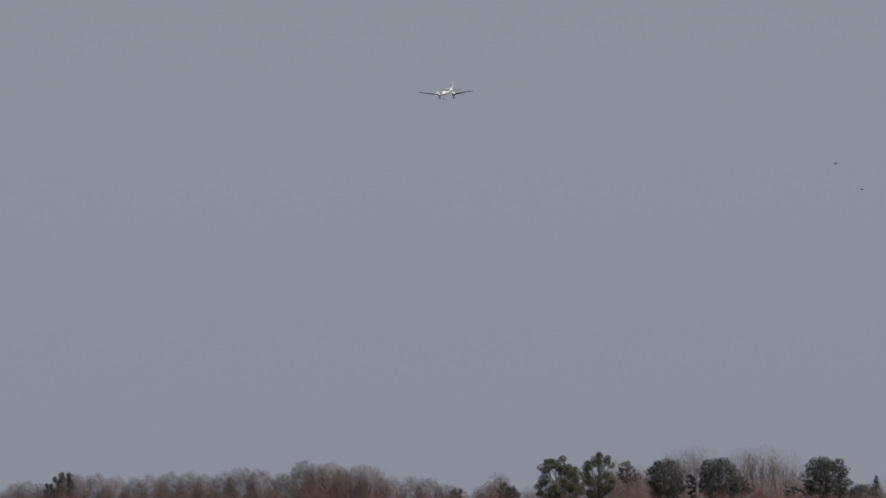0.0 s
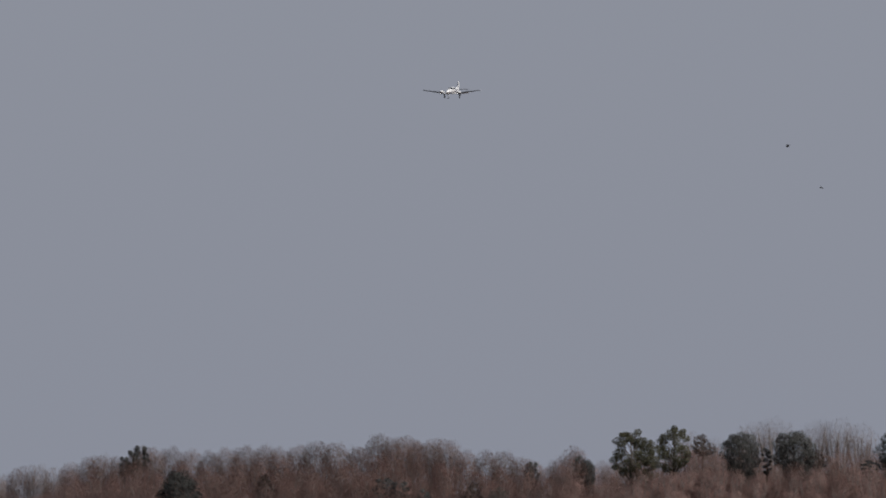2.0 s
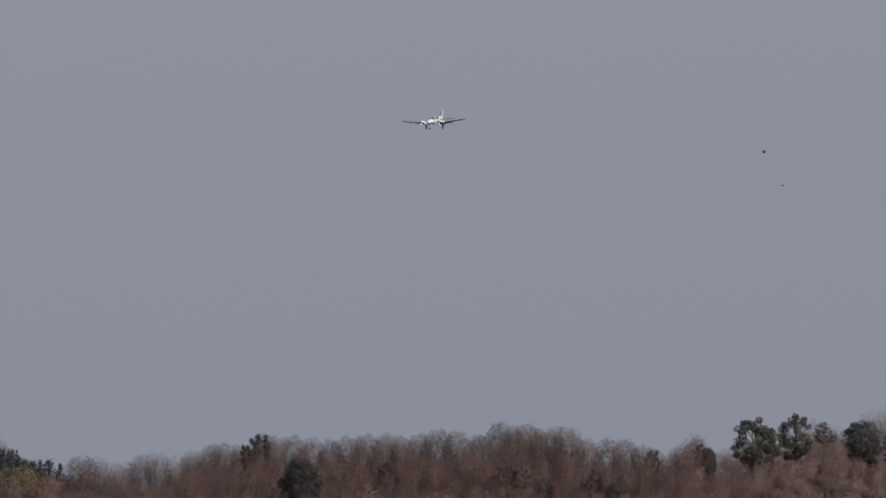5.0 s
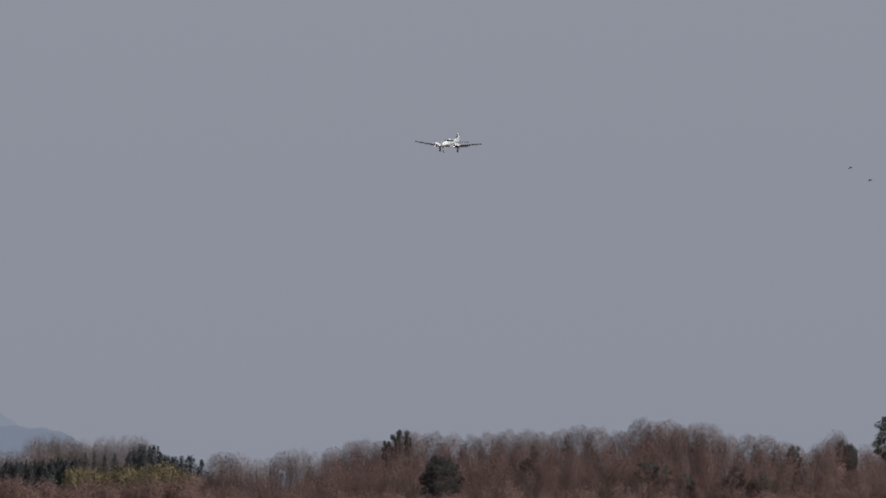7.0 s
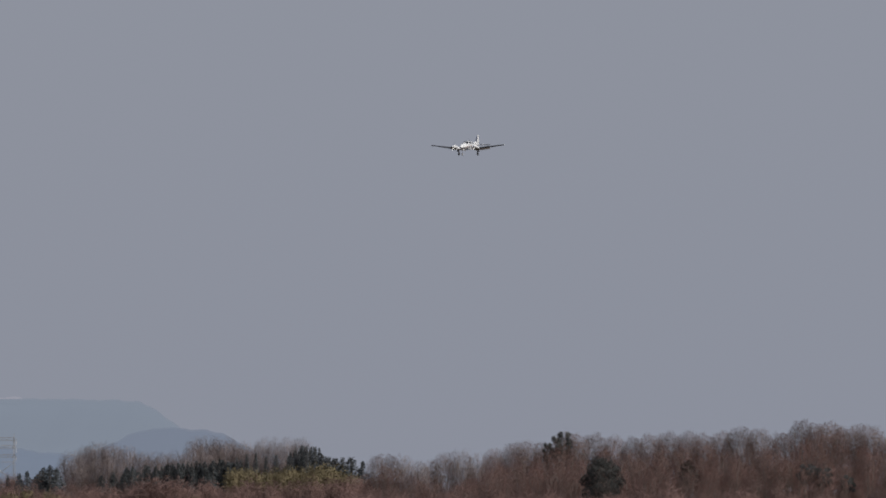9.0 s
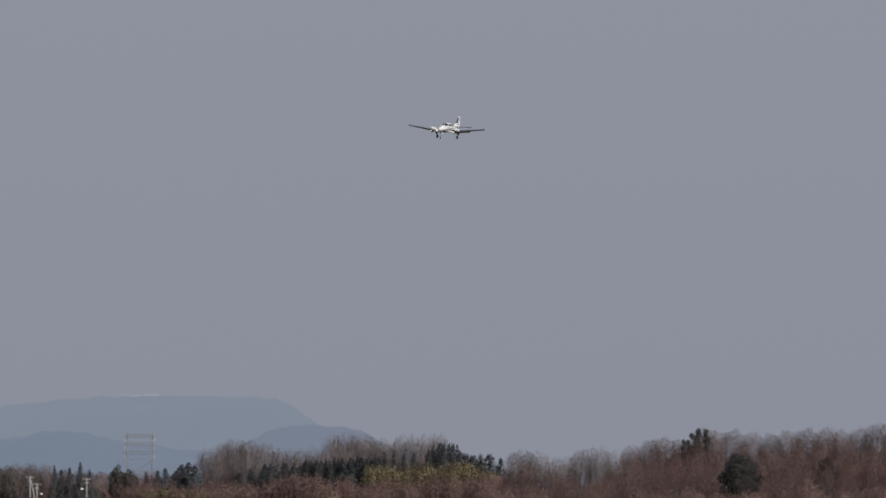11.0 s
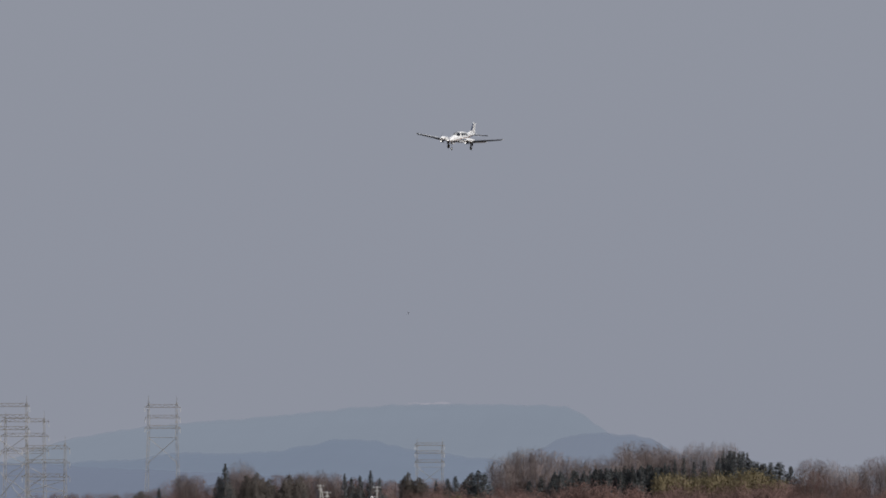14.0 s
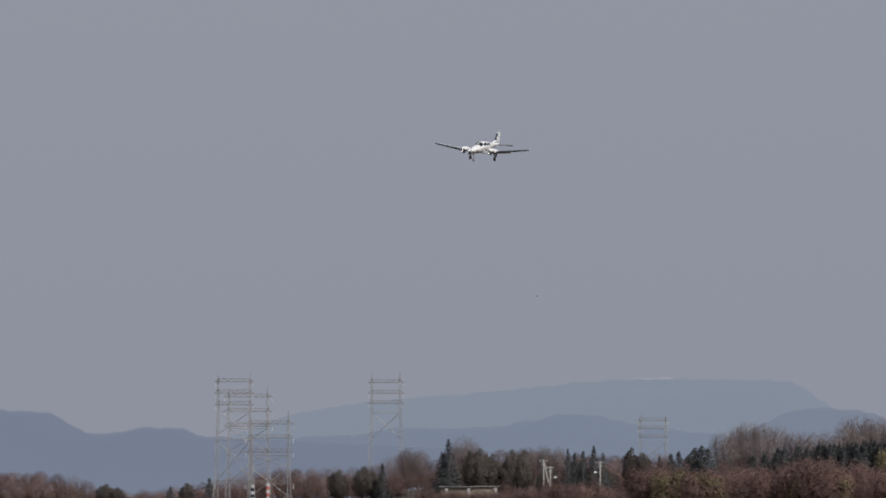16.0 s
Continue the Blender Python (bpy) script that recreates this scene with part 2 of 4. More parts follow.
def sheet(name, xs, ys, height, material):
    s = Shape()
    nx = len(xs)
    s.v = [(x, y, height(x, y)) for y in ys for x in xs]
    s.f = [(j * nx + i, j * nx + i + 1, (j + 1) * nx + i + 1, (j + 1) * nx + i) for j in range(len(ys) - 1) for i in range(nx - 1)]
    return new(name, s.mesh(name, material, True))


xs = [-4900, -2500, -1200, -700] + [-480 + 12 * i for i in range(80)] + [700, 1200, 2500, 4900]
ys = [-4900, -2000, -500, 0, 400, 800, 1200] + [1380 + 18 * i for i in range(85)] + [3200, 3800, 4900]
ground = tagged(sheet("ground", xs, ys, land, M_GROUND), "brown leaf-littered ground under the leafless woods", "ground", kind="structure")


# ---- distant mountains ----
def range_of_hills(name, knots, d, material, label, rough=2.0, steep=1.0):
    """A long ridge with a crest line, a front slope of spurs and a back."""
    s = Shape()
    us = np.arange(knots[0][0], knots[-1][0] + 1, 6.0)
    crest = []
    for u in us:
        v = between(knots, u)
        h = rise(v, d) + rough * noise.fractal(Vector((u * 0.03, d * 0.01, 0)), 1.0, 2.0, 4)
        crest.append(max(0.5, h))
    soft = 9 * STEP * d                            # depth over which alpha fades the crest to imitate haze
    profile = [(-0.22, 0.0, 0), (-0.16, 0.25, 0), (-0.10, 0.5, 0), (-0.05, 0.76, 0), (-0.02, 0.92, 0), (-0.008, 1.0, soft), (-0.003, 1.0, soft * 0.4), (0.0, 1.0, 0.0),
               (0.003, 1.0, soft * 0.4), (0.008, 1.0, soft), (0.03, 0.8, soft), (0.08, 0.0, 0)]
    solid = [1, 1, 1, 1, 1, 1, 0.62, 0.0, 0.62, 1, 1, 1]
    n = len(profile)
    for u, h in zip(us, crest):
        for k, (back, share, drop) in enumerate(profile):
            e = d * (1 + back * steep) + (25 * noise.noise(Vector((u * 0.02, k * 0.6, d))) if 0 < k < 5 else 0)
            s.v.append((across(u, d), e, min(h * share, h - drop if drop else (h - soft if k < 5 else h)) - (1.0 if share == 0 else 0)))
    s.f = [(i * n + k, (i + 1) * n + k, (i + 1) * n + k + 1, i * n + k + 1) for i in range(len(us) - 1) for k in range(n - 1)]
    me = s.mesh(name, material, True)
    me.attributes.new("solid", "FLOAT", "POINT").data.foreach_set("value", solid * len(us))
    return tagged(new(name, me), label, "mountain", kind="structure")


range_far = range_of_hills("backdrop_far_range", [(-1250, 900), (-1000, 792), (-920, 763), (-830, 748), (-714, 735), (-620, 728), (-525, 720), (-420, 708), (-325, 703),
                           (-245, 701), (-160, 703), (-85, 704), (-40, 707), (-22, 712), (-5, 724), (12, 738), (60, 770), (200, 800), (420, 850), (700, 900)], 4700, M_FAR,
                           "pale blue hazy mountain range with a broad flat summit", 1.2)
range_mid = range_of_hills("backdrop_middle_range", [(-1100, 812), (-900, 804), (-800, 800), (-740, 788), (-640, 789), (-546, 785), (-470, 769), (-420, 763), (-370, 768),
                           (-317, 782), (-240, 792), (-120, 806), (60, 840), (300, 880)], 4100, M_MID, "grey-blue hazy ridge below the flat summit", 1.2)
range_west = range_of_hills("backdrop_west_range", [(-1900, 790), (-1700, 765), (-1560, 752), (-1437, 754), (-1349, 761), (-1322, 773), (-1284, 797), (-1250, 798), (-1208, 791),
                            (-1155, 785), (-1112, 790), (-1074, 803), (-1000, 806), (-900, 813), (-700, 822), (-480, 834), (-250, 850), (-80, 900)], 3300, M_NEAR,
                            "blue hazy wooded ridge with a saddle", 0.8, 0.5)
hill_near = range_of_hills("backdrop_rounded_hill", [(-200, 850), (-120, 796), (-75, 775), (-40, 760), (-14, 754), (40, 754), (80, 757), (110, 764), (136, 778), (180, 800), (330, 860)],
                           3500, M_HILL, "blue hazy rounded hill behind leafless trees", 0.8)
snow = Shape()
random.seed(5)
for u0, u1, v0, deep in ((-274, -246, 699.0, 3.4), (-300, -270, 700.8, 2.0), (-320, -296, 700.2, 1.6)):
    us = np.linspace(u0, u1, 9)
    top = [v0 + 1.6 * abs(k - 4) / 4 + random.uniform(-0.15, 0.15) for k in range(9)]
    for y in (4640, 4646):
        snow.v += [(across(u, y), y, rise(v, y)) for u, v in zip(us, top)] + [(across(u, y), y, rise(v0 + deep + random.uniform(0, 1.5), y)) for u in us]
    k = len(snow.v) - 36
    snow.f += [(k + i, k + i + 1, k + i + 10, k + i + 9) for i in range(8)] + [(k + i, k + 18 + i, k + 19 + i, k + i + 1) for i in range(8)]
part("snow_patch", snow, M_SNOW, range_far, "faint streaks of snow on the summit")


# ---- trees ----
def spread_dir(d, lean, turn):
    """The direction d, leaned by an angle, to the side given by turn."""
    q = Vector(d).to_track_quat("Z", "Y")
    return (q @ Vector((math.sin(lean) * math.cos(turn), math.sin(lean) * math.sin(turn), math.cos(lean)))).normalized()


def to_height(high, *shapes):
    """Stretch the shapes of one plant so that its top stands at the height given."""
    zs = sorted(p[2] for s in shapes for p in s.v)
    k = high / zs[int(len(zs) * 0.995) - 1]
    for s in shapes:
        s.v = [(x, y, z * k) for x, y, z in s.v]


def bare_tree(label, twig, bark, radius=2.7, fork=0.28, twigs=2300, width=0.045, crown_low=0.30, group="leafless trees of the wood", limb=1.0, open_growth=False, long_twig=1.0, round_top=0):
    """A leafless tree twelve metres tall: a trunk that forks into rising limbs, and a round-topped haze of fine twigs."""
    t = thing("bare_tree", label, "tree", group)
    wood, fine = Shape(), Shape()
    top = Vector((random.uniform(-0.2, 0.2), random.uniform(-0.2, 0.2), 12 * fork))
    wood.tube((0, 0, -0.8), top * 0.5, 0.22, 0.18, 6)
    wood.tube(top * 0.5, top, 0.18, 0.15, 6)
    mid = Vector((0, 0, 12 * (1 + crown_low) / 2))
    half = 12 * (1 - crown_low) / 2
    seed = random.uniform(0, 50)
    lobes = []
    n = random.randint(6, 8)
    for i in range(n):
        turn = 2 * math.pi * (i + random.uniform(-0.3, 0.3)) / n
        out = radius * random.uniform(0.35, 0.68) if i else 0.1
        tip = Vector((out * math.cos(turn), out * math.sin(turn), 12 * random.uniform(0.66, 0.80)))
        a = top * random.uniform(0.7, 1.0)
        knee = a.lerp(tip, 0.45) + Vector((0.3 * math.cos(turn), 0.3 * math.sin(turn), -0.2))
        wood.tube(a, knee, 0.085 * limb, 0.055 * limb, 4)
        wood.tube(knee, tip, 0.055 * limb, 0.02 * limb, 4)
        lobes.append((a, knee, tip))
        for k in range(5):
            c = knee.lerp(tip, random.uniform(0.0, 1.0))
            d = (spread_dir((tip - knee).normalized(), random.uniform(0.2, 0.6), random.uniform(0, 6.28)) + Vector((0, 0, 0.3))).normalized()
            e = c + d * random.uniform(1.2, 2.2)
            q = Vector((e.x / radius, e.y / radius, (e.z - mid.z) / half))
            if q.length > 0.93:
                e = Vector((q.x * radius, q.y * radius, q.z * half)) / q.length * 0.93 + mid
            wood.tube(c, e, 0.035, 0.012, 3)
    for k in range(twigs):
        a, knee, tip = random.choice(lobes)
        rr = random.uniform(0.25, 1.0) ** 0.4
        d = Vector((random.gauss(0, 1), random.gauss(0, 1), random.gauss(0, 1))).normalized()
        lobe = tip.lerp(knee, 0.75 * random.uniform(0, 1) ** 1.5)
        p = lobe + Vector((d.x * radius * 0.42, d.y * radius * 0.42, d.z * 1.9)) * rr
        if k % 5 < round_top:                          # the body of the crown, evenly filled
            bulge = 0.90 + 0.16 * noise.noise(d * 2.6 + Vector((seed, 0, 0)))
            lobe, p = mid, mid + Vector((d.x * radius, d.y * radius, d.z * half)) * bulge * random.uniform(0.12, 1.0) ** 0.42
        q = Vector((p.x / radius, p.y / radius, (p.z - mid.z) / half))
        size = (math.hypot(q.x, q.y) ** 2.6 + abs(q.z) ** 2.6) ** (1 / 2.6)
        if size > 0.97:
            p = Vector((q.x * radius, q.y * radius, q.z * half)) / size * random.uniform(0.84, 0.97) + mid
        grow = ((p - top).normalized() * 0.5 + Vector((random.gauss(0, 0.8), random.gauss(0, 0.8), 0.1 + random.gauss(0, 0.6)))).normalized()
        long = random.uniform(0.35, 0.85) * long_twig
        if open_growth:
            grow = ((p - top * 1.2).normalized() + Vector((random.gauss(0, 0.3), random.gauss(0, 0.3), 0.1 + random.gauss(0, 0.2)))).normalized()
            long *= 1.4
        face = q * 0.8 + (p - lobe).normalized() * 0.45 + Vector((random.gauss(0, 0.2), random.gauss(0, 0.2), random.gauss(0, 0.2)))
        fine.blade(p - grow * long * 0.8, p + grow * long * 0.2, width, face)
    to_height(12.0, wood, fine)
    part("trunk", wood, bark, t, "grey forking trunk and limbs")
    part("crown", fine, twig, t, "fine leafless twigs")
    return t


def scrub(label, twig, dense=2600, group="undergrowth at the wood's edge"):
    """A thick leafless bush, five metres tall: many rising stems under a rounded dome of fine twigs."""
    t = thing("bare_bush", label, "bush", group)
    wood, fine = Shape(), Shape()
    domes = []
    for i in range(9):
        turn, out = random.uniform(0, 6.28), random.uniform(0.0, 1.3) if i else 0.0
        foot = Vector((0.3 * math.cos(turn), 0.3 * math.sin(turn), -0.4))
        tip = Vector((out * math.cos(turn), out * math.sin(turn), random.uniform(2.7, 3.7) - 0.6 * out))
        wood.tube(foot, foot.lerp(tip, 0.5) + Vector((0.1, 0, 0.1)), 0.06, 0.04, 3)
        wood.tube(foot.lerp(tip, 0.5) + Vector((0.1, 0, 0.1)), tip, 0.04, 0.015, 3)
        domes.append(tip)
    for k in range(dense):
        c = random.choice(domes)
        d = Vector((random.gauss(0, 1), random.gauss(0, 1), random.gauss(0, 1))).normalized()
        p = c * random.uniform(0.55, 1.0) + Vector((d.x * 0.95, d.y * 0.95, d.z * 1.0)) * random.uniform(0.3, 1.0) ** 0.4
        grow = (d * 0.4 + Vector((random.gauss(0, 0.8), random.gauss(0, 0.8), 0.2 + random.gauss(0, 0.5)))).normalized()
        long = random.uniform(0.25, 0.65)
        face = d * 0.5 + Vector((p.x / 2.0, p.y / 2.0, (p.z - 1.6) / 2.6)) * 0.8 + Vector((random.gauss(0, 0.2), random.gauss(0, 0.2), random.gauss(0, 0.2)))
        fine.blade(p - grow * long * 0.7, p + grow * long * 0.3, 0.045, face)
    to_height(5.0, wood, fine)
    part("stem", wood, M_BARK, t)
    part("crown", fine, twig, t, "dense leafless twigs")
    return t


def evergreen(name, label, leaf, clumps, radius, low, high, leaves=110, size=0.21, swell=1.0, broken=0.08, group="evergreens among the bare trees"):
    """An evergreen with a trunk, limbs and an uneven crown of leafy clumps between the heights low and high."""
    t = thing(name, label, "tree", group)
    wood, crown = Shape(), Shape()
    wood.tube((0, 0, -0.6), (0.15, 0.1, high * 0.55), 0.26, 0.17, 7)
    wood.tube((0.15, 0.1, high * 0.55), (0.25, -0.1, high * 0.9), 0.17, 0.06, 6)
    mid, half = (low + high) / 2, (high - low) / 2
    for i in range(clumps):
        up = 1 - 2 * (i + 0.5) / clumps                # evenly round the crown, with some left out
        ring, turn = math.sqrt(1 - up * up), 2.39996 * i + random.uniform(-0.25, 0.25)
        q = Vector((ring * math.cos(turn), ring * math.sin(turn), up)) * random.uniform(0.45, 1.0) ** 0.5
        if random.random() < broken:
            continue
        r = random.uniform(0.55, 1.05) * radius * 0.36 * swell
        wide = radius - r * 0.7
        p = Vector((q.x * wide, q.y * wide, mid + q.z * (half - r * 0.6)))
        wood.tube((0.12, 0.05, max(low * 0.8, p.z - 0.9 * Vector((p.x, p.y)).length - 0.4)), p, 0.07, 0.03, 4)
        for k in range(int(leaves * 1.7)):
            g = Vector((random.gauss(0, 1), random.gauss(0, 1), random.gauss(0, 1))).normalized() * r * random.uniform(0.35, 1.0) ** 0.6
            face = g / r * 0.45 + q * 0.9 + Vector((random.gauss(0, 0.3), random.gauss(0, 0.3), random.gauss(0, 0.3)))
            crown.leaf(p + Vector((g.x, g.y, g.z * 0.72)), size * random.uniform(0.6, 1.2), face)
    to_height(12.0, wood, crown)
    part("trunk", wood, M_BARK, t)
    part("crown", crown, leaf, t, "uneven evergreen foliage in clumps")
    return t


def conifer(label, tall=12.0, wide=2.2, group="conifers on the slope"):
    """A conifer: straight stem with whorls of drooping sprays."""
    t = thing("conifer", label, "tree", group)
    wood, crown = Shape(), Shape()
    wood.tube((0, 0, -0.5), (0, 0, tall * 0.97), 0.2, 0.03, 6)
    z = tall * 0.12
    while z < tall:
        reach = wide * (1 - z / tall) ** 0.85 * random.uniform(0.85, 1.1) + 0.04
        for i in range(int(14 + 135 * reach / wide)):
            turn, s = random.uniform(0, 6.28), random.uniform(0.02, 1.0) ** 0.5
            p = Vector((math.cos(turn) * reach * s, math.sin(turn) * reach * s, z - 0.35 * reach * s + random.uniform(-0.32, 0.22)))
            crown.leaf(p, random.uniform(0.16, 0.32) * (1.1 - 0.35 * s), Vector((math.cos(turn) * s, math.sin(turn) * s, 0.35 + random.gauss(0, 0.2))))
        z += tall * 0.026
    part("trunk", wood, M_BARK, t)
    part("crown", crown, M_CEDAR, t, "dark needle sprays in whorls")
    return t


def bamboo(label):
    """A yellow-green grove plant: arching culms with leafy tops."""
    t = thing("bamboo_clump", label, "bamboo", "yellow-green grove")
    wood, crown = Shape(), Shape()
    for i in range(11):
        turn, lean = random.uniform(0, 6.28), random.uniform(0.03, 0.3)
        d = spread_dir((0, 0, 1), lean, turn)
        foot = Vector((random.uniform(-0.8, 0.8), random.uniform(-0.8, 0.8), -0.4))
        bend = foot + d * 4.6
        tip = bend + (d + Vector((math.cos(turn) * 0.5, math.sin(turn) * 0.5, -0.1))) * 1.7
        wood.tube(foot, bend, 0.05, 0.035, 4)
        wood.tube(bend, tip, 0.035, 0.01, 3)
        for k in range(120):
            s = random.uniform(0.3, 1.0)
            p = (foot.lerp(bend, s) if random.random() < 0.55 else bend.lerp(tip, s)) + Vector((random.gauss(0, 0.38), random.gauss(0, 0.38), random.gauss(0, 0.3)))
            crown.leaf(p, random.uniform(0.16, 0.30), Vector((p.x * 0.5, p.y * 0.5, 0.4)) + Vector((random.gauss(0, 0.2), random.gauss(0, 0.2), 0)))
    to_height(6.0, wood, crown)
    part("culm", wood, M_BAMBOO, t)
    part("crown", crown, M_BAMBOO, t, "yellow-green leaves")
    return t


used = set()


def plant(proto, x, y, high, of, wide=None, sink=0.0):
    """Set a copy of proto (of its own height) on the ground at x, y with the height and width given."""
    k = high / of
    w = wide if wide else k
    m = Matrix.Translation((x, y, land(x, y) - sink)) @ Matrix.Rotation(random.uniform(0, 6.28), 4, "Z") @ Matrix.Diagonal((w, w, k, 1))
    if proto.name not in used:                     # the first one is the plant itself
        used.add(proto.name)
        proto.matrix_basis = m
        return proto
    return copy_thing(proto, m @ Matrix.Diagonal((*[1 / s for s in proto.scale], 1)))


BULK = dict(v=[], loops=[], sizes=[], m=[], facing=[], n=0)
STOCK = {}


def stock(ob):
    """A mesh as arrays; a dense crown is thinned for the mass, its twigs a little broader."""
    if ob.data.name not in STOCK:
        me = ob.data
        co, at = np.empty(len(me.vertices) * 3), np.empty(len(me.loops), int)
        nor, size = np.empty(len(me.loops) * 3), np.empty(len(me.polygons), int)
        me.vertices.foreach_get("co", co)
        me.loops.foreach_get("vertex_index", at)
        me.corner_normals.foreach_get("vector", nor)
        me.polygons.foreach_get("loop_total", size)
        co, nor = co.reshape(-1, 3), nor.reshape(-1, 3)
        if size.max() == 3:
            skip = max(1, round(len(size) / 1500))
            tri, nor = co[at].reshape(-1, 3, 3)[::skip], nor.reshape(-1, 3, 3)[::skip].reshape(-1, 3)
            mid = tri.mean(axis=1, keepdims=True)
            co = (mid + (tri - mid) * skip ** 0.45).reshape(-1, 3)
            at, size = np.arange(len(co)), np.full(len(tri), 3)
        STOCK[me.name] = co, at, nor, size
    return STOCK[ob.data.name]


def mass(proto, x, y, high, of, wide):
    """Add a tree to the one mass of trees that nobody could count."""
    k = high / of
    m = Matrix.Translation((x, y, land(x, y))) @ Matrix.Rotation(random.uniform(0, 6.28), 4, "Z") @ Matrix.Diagonal((wide, wide, k, 1))
    turn, m = np.array(m.to_3x3().inverted().transposed()), np.array(m)
    for ob in proto.children:
        co, at, nor, size = stock(ob)
        nor = nor @ turn.T
        BULK["v"].append(co @ m[:3, :3].T + m[:3, 3])
        BULK["loops"].append(at + BULK["n"])
        BULK["facing"].append(nor / np.maximum(1e-9, np.linalg.norm(nor, axis=1, keepdims=True)))
        BULK["sizes"].append(size)
        BULK["m"] += [(ob.data.materials[0].name, len(size))]
        BULK["n"] += len(co)


random.seed(11)
BROWN = [bare_tree("leafless tree with a brown twiggy crown on the wooded ridge", M_TWIG_BROWN, M_BARK, random.uniform(2.6, 3.3), twigs=3000, width=0.042, long_twig=0.7, round_top=4) for _ in range(5)]
RED = [bare_tree("leafless tree with a reddish-brown twiggy crown in the wood", M_TWIG_RED, M_BARK, random.uniform(2.6, 3.4), twigs=3000, width=0.042, long_twig=0.7, round_top=4) for _ in range(4)]
GREY = [bare_tree("tall leafless grey tree with open rising limbs", M_TWIG_GREY, M_PALE_BARK, 4.2, 0.20, 4600, 0.026, 0.36, "tall grey leafless trees", 3.0, True, 0.5, 2) for _ in range(3)]
FARGREY = [bare_tree("distant leafless grey tree on the rise behind the conifers", M_TWIG_GREY, M_BARK, 3.2, 0.22, 3600, 0.042, 0.2, "bare trees behind the conifers", 1.2, True, 0.7, 3) for _ in range(3)]
CREST = [bare_tree("leafless tree with a rounded fine grey-brown crown along the skyline", M_TWIG_CREST, M_PALE_BARK, random.uniform(2.5, 3.0), 0.24, 6500, 0.056, 0.30, limb=1.2, long_twig=0.4, round_top=5)
         for _ in range(5)]
ROSE = [bare_tree("leafless tree with a rosy grey twiggy crown beside evergreens", M_TWIG_ROSE, M_PALE_BARK, random.uniform(2.6, 3.1), 0.24, 3800, 0.038, 0.3, limb=1.2, long_twig=0.6, round_top=3) for _ in range(4)]
ROSEBUSH = [scrub("dense leafless rosy grey bush before the wood", M_TWIG_ROSE) for _ in range(2)]
BUSH = [scrub("dense leafless reddish-brown bush before the wood", M_BRUSH), scrub("dense leafless brown bush before the wood", M_BRUSH)]


def wood_rows(w, kinds, of, u0, u1, rows, gap, back, seed=1, single=1, broad=1.0, first=0, uneven=0.6, lift=0.0):
    """Rows of trees from the crest down the front slope."""
    random.seed(seed)
    for r in range(first, rows):
        u = u0 + random.uniform(0, gap)
        while u < u1:
            d = w["d"] - r * back + random.uniform(-5, 5)
            x, y = across(u, d), d
            if r == 0:
                high = rise(between(w["sky"], u), w["d"]) - land(x, y) + random.uniform(-uneven, 0.15) + lift
                high = max(4.0, high)
            else:
                high = w["tall"] * random.uniform(0.72, 1.0)
            put = plant if r < single else mass
            put(random.choice(kinds), x, y, high, of, max(high / of, 0.75) * broad * random.uniform(0.85, 1.2))
            u += gap * random.uniform(0.7, 1.3)


wood_rows(MAIN, CREST, 12.0, 560, 1420, 1, 30, 0, seed=2, broad=1.12, uneven=1.1, lift=0.55)
wood_rows(MAIN, FARGREY + CREST[:2], 12.0, 380, 560, 1, 22, 0, seed=3, lift=0.5)
wood_rows(MAIN, BROWN + RED, 12.0, 545, 1500, 6, 36, 20, seed=4, single=2, first=1)
wood_rows(MAIN, BROWN, 12.0, 350, 545, 6, 36, 22, seed=9, single=2, first=4)
wood_rows(EAST, ROSE, 12.0, 1440, 2260, 2, 24, 12, seed=5, lift=0.3)
wood_rows(EAST, ROSE + ROSE + RED, 12.0, 1440, 2260, 5, 30, 17, seed=10, first=2)
wood_rows(SLOPE, RED + BROWN, 12.0, -290, 400, 5, 32, 18, seed=6)
wood_rows(BACK, FARGREY, 12.0, -165, 262, 2, 24, 12, seed=7, single=2)
wood_rows(WEST, CREST + ROSE, 12.0, -1650, -240, 1, 24, 18, seed=8, broad=1.4)
wood_rows(WEST, BROWN + RED + ROSE, 12.0, -1650, -240, 4, 27, 18, seed=12, broad=1.4, first=1)


def thicket(w, u0, u1, gap, depths, seed, kinds=BUSH):
    """Undergrowth between the trees, as part of the mass."""
    random.seed(seed)
    for back in depths:
        u = u0
        while u < u1:
            d = w["d"] - back + random.uniform(-5, 5)
            mass(random.choice(kinds), across(u, d), d, w["tall"] * random.uniform(0.42, 0.62), 5.0, random.uniform(1.4, 2.1))
            u += gap * random.uniform(0.7, 1.3)


thicket(MAIN, 340, 1520, 38, (-8, 30, 70), 41)
thicket(EAST, 1440, 2270, 22, (-16, -6, 8, 30, 55), 42, ROSEBUSH + BUSH[:1])
thicket(EAST, 1540, 2120, 16, (-14, -4), 46, ROSEBUSH)
thicket(MAIN, 345, 575, 15, (4, 16, 34, 60), 47)
thicket(SLOPE, -300, 410, 40, (0, 40), 43)
thicket(BACK, -170, 265, 22, (-6,), 44)
thicket(WEST, -1660, -240, 24, (-8, 14, 40), 45)

me = bpy.data.meshes.new("woodland")
corners, sizes = np.concatenate(BULK["loops"]), np.concatenate(BULK["sizes"])
me.vertices.add(BULK["n"])
me.vertices.foreach_set("co", np.concatenate(BULK["v"]).ravel())
me.loops.add(len(corners))
me.loops.foreach_set("vertex_index", corners)
me.polygons.add(len(sizes))
me.polygons.foreach_set("loop_start", np.concatenate(([0], np.cumsum(sizes)[:-1])))
kinds_of = sorted({k for k, n in BULK["m"]})
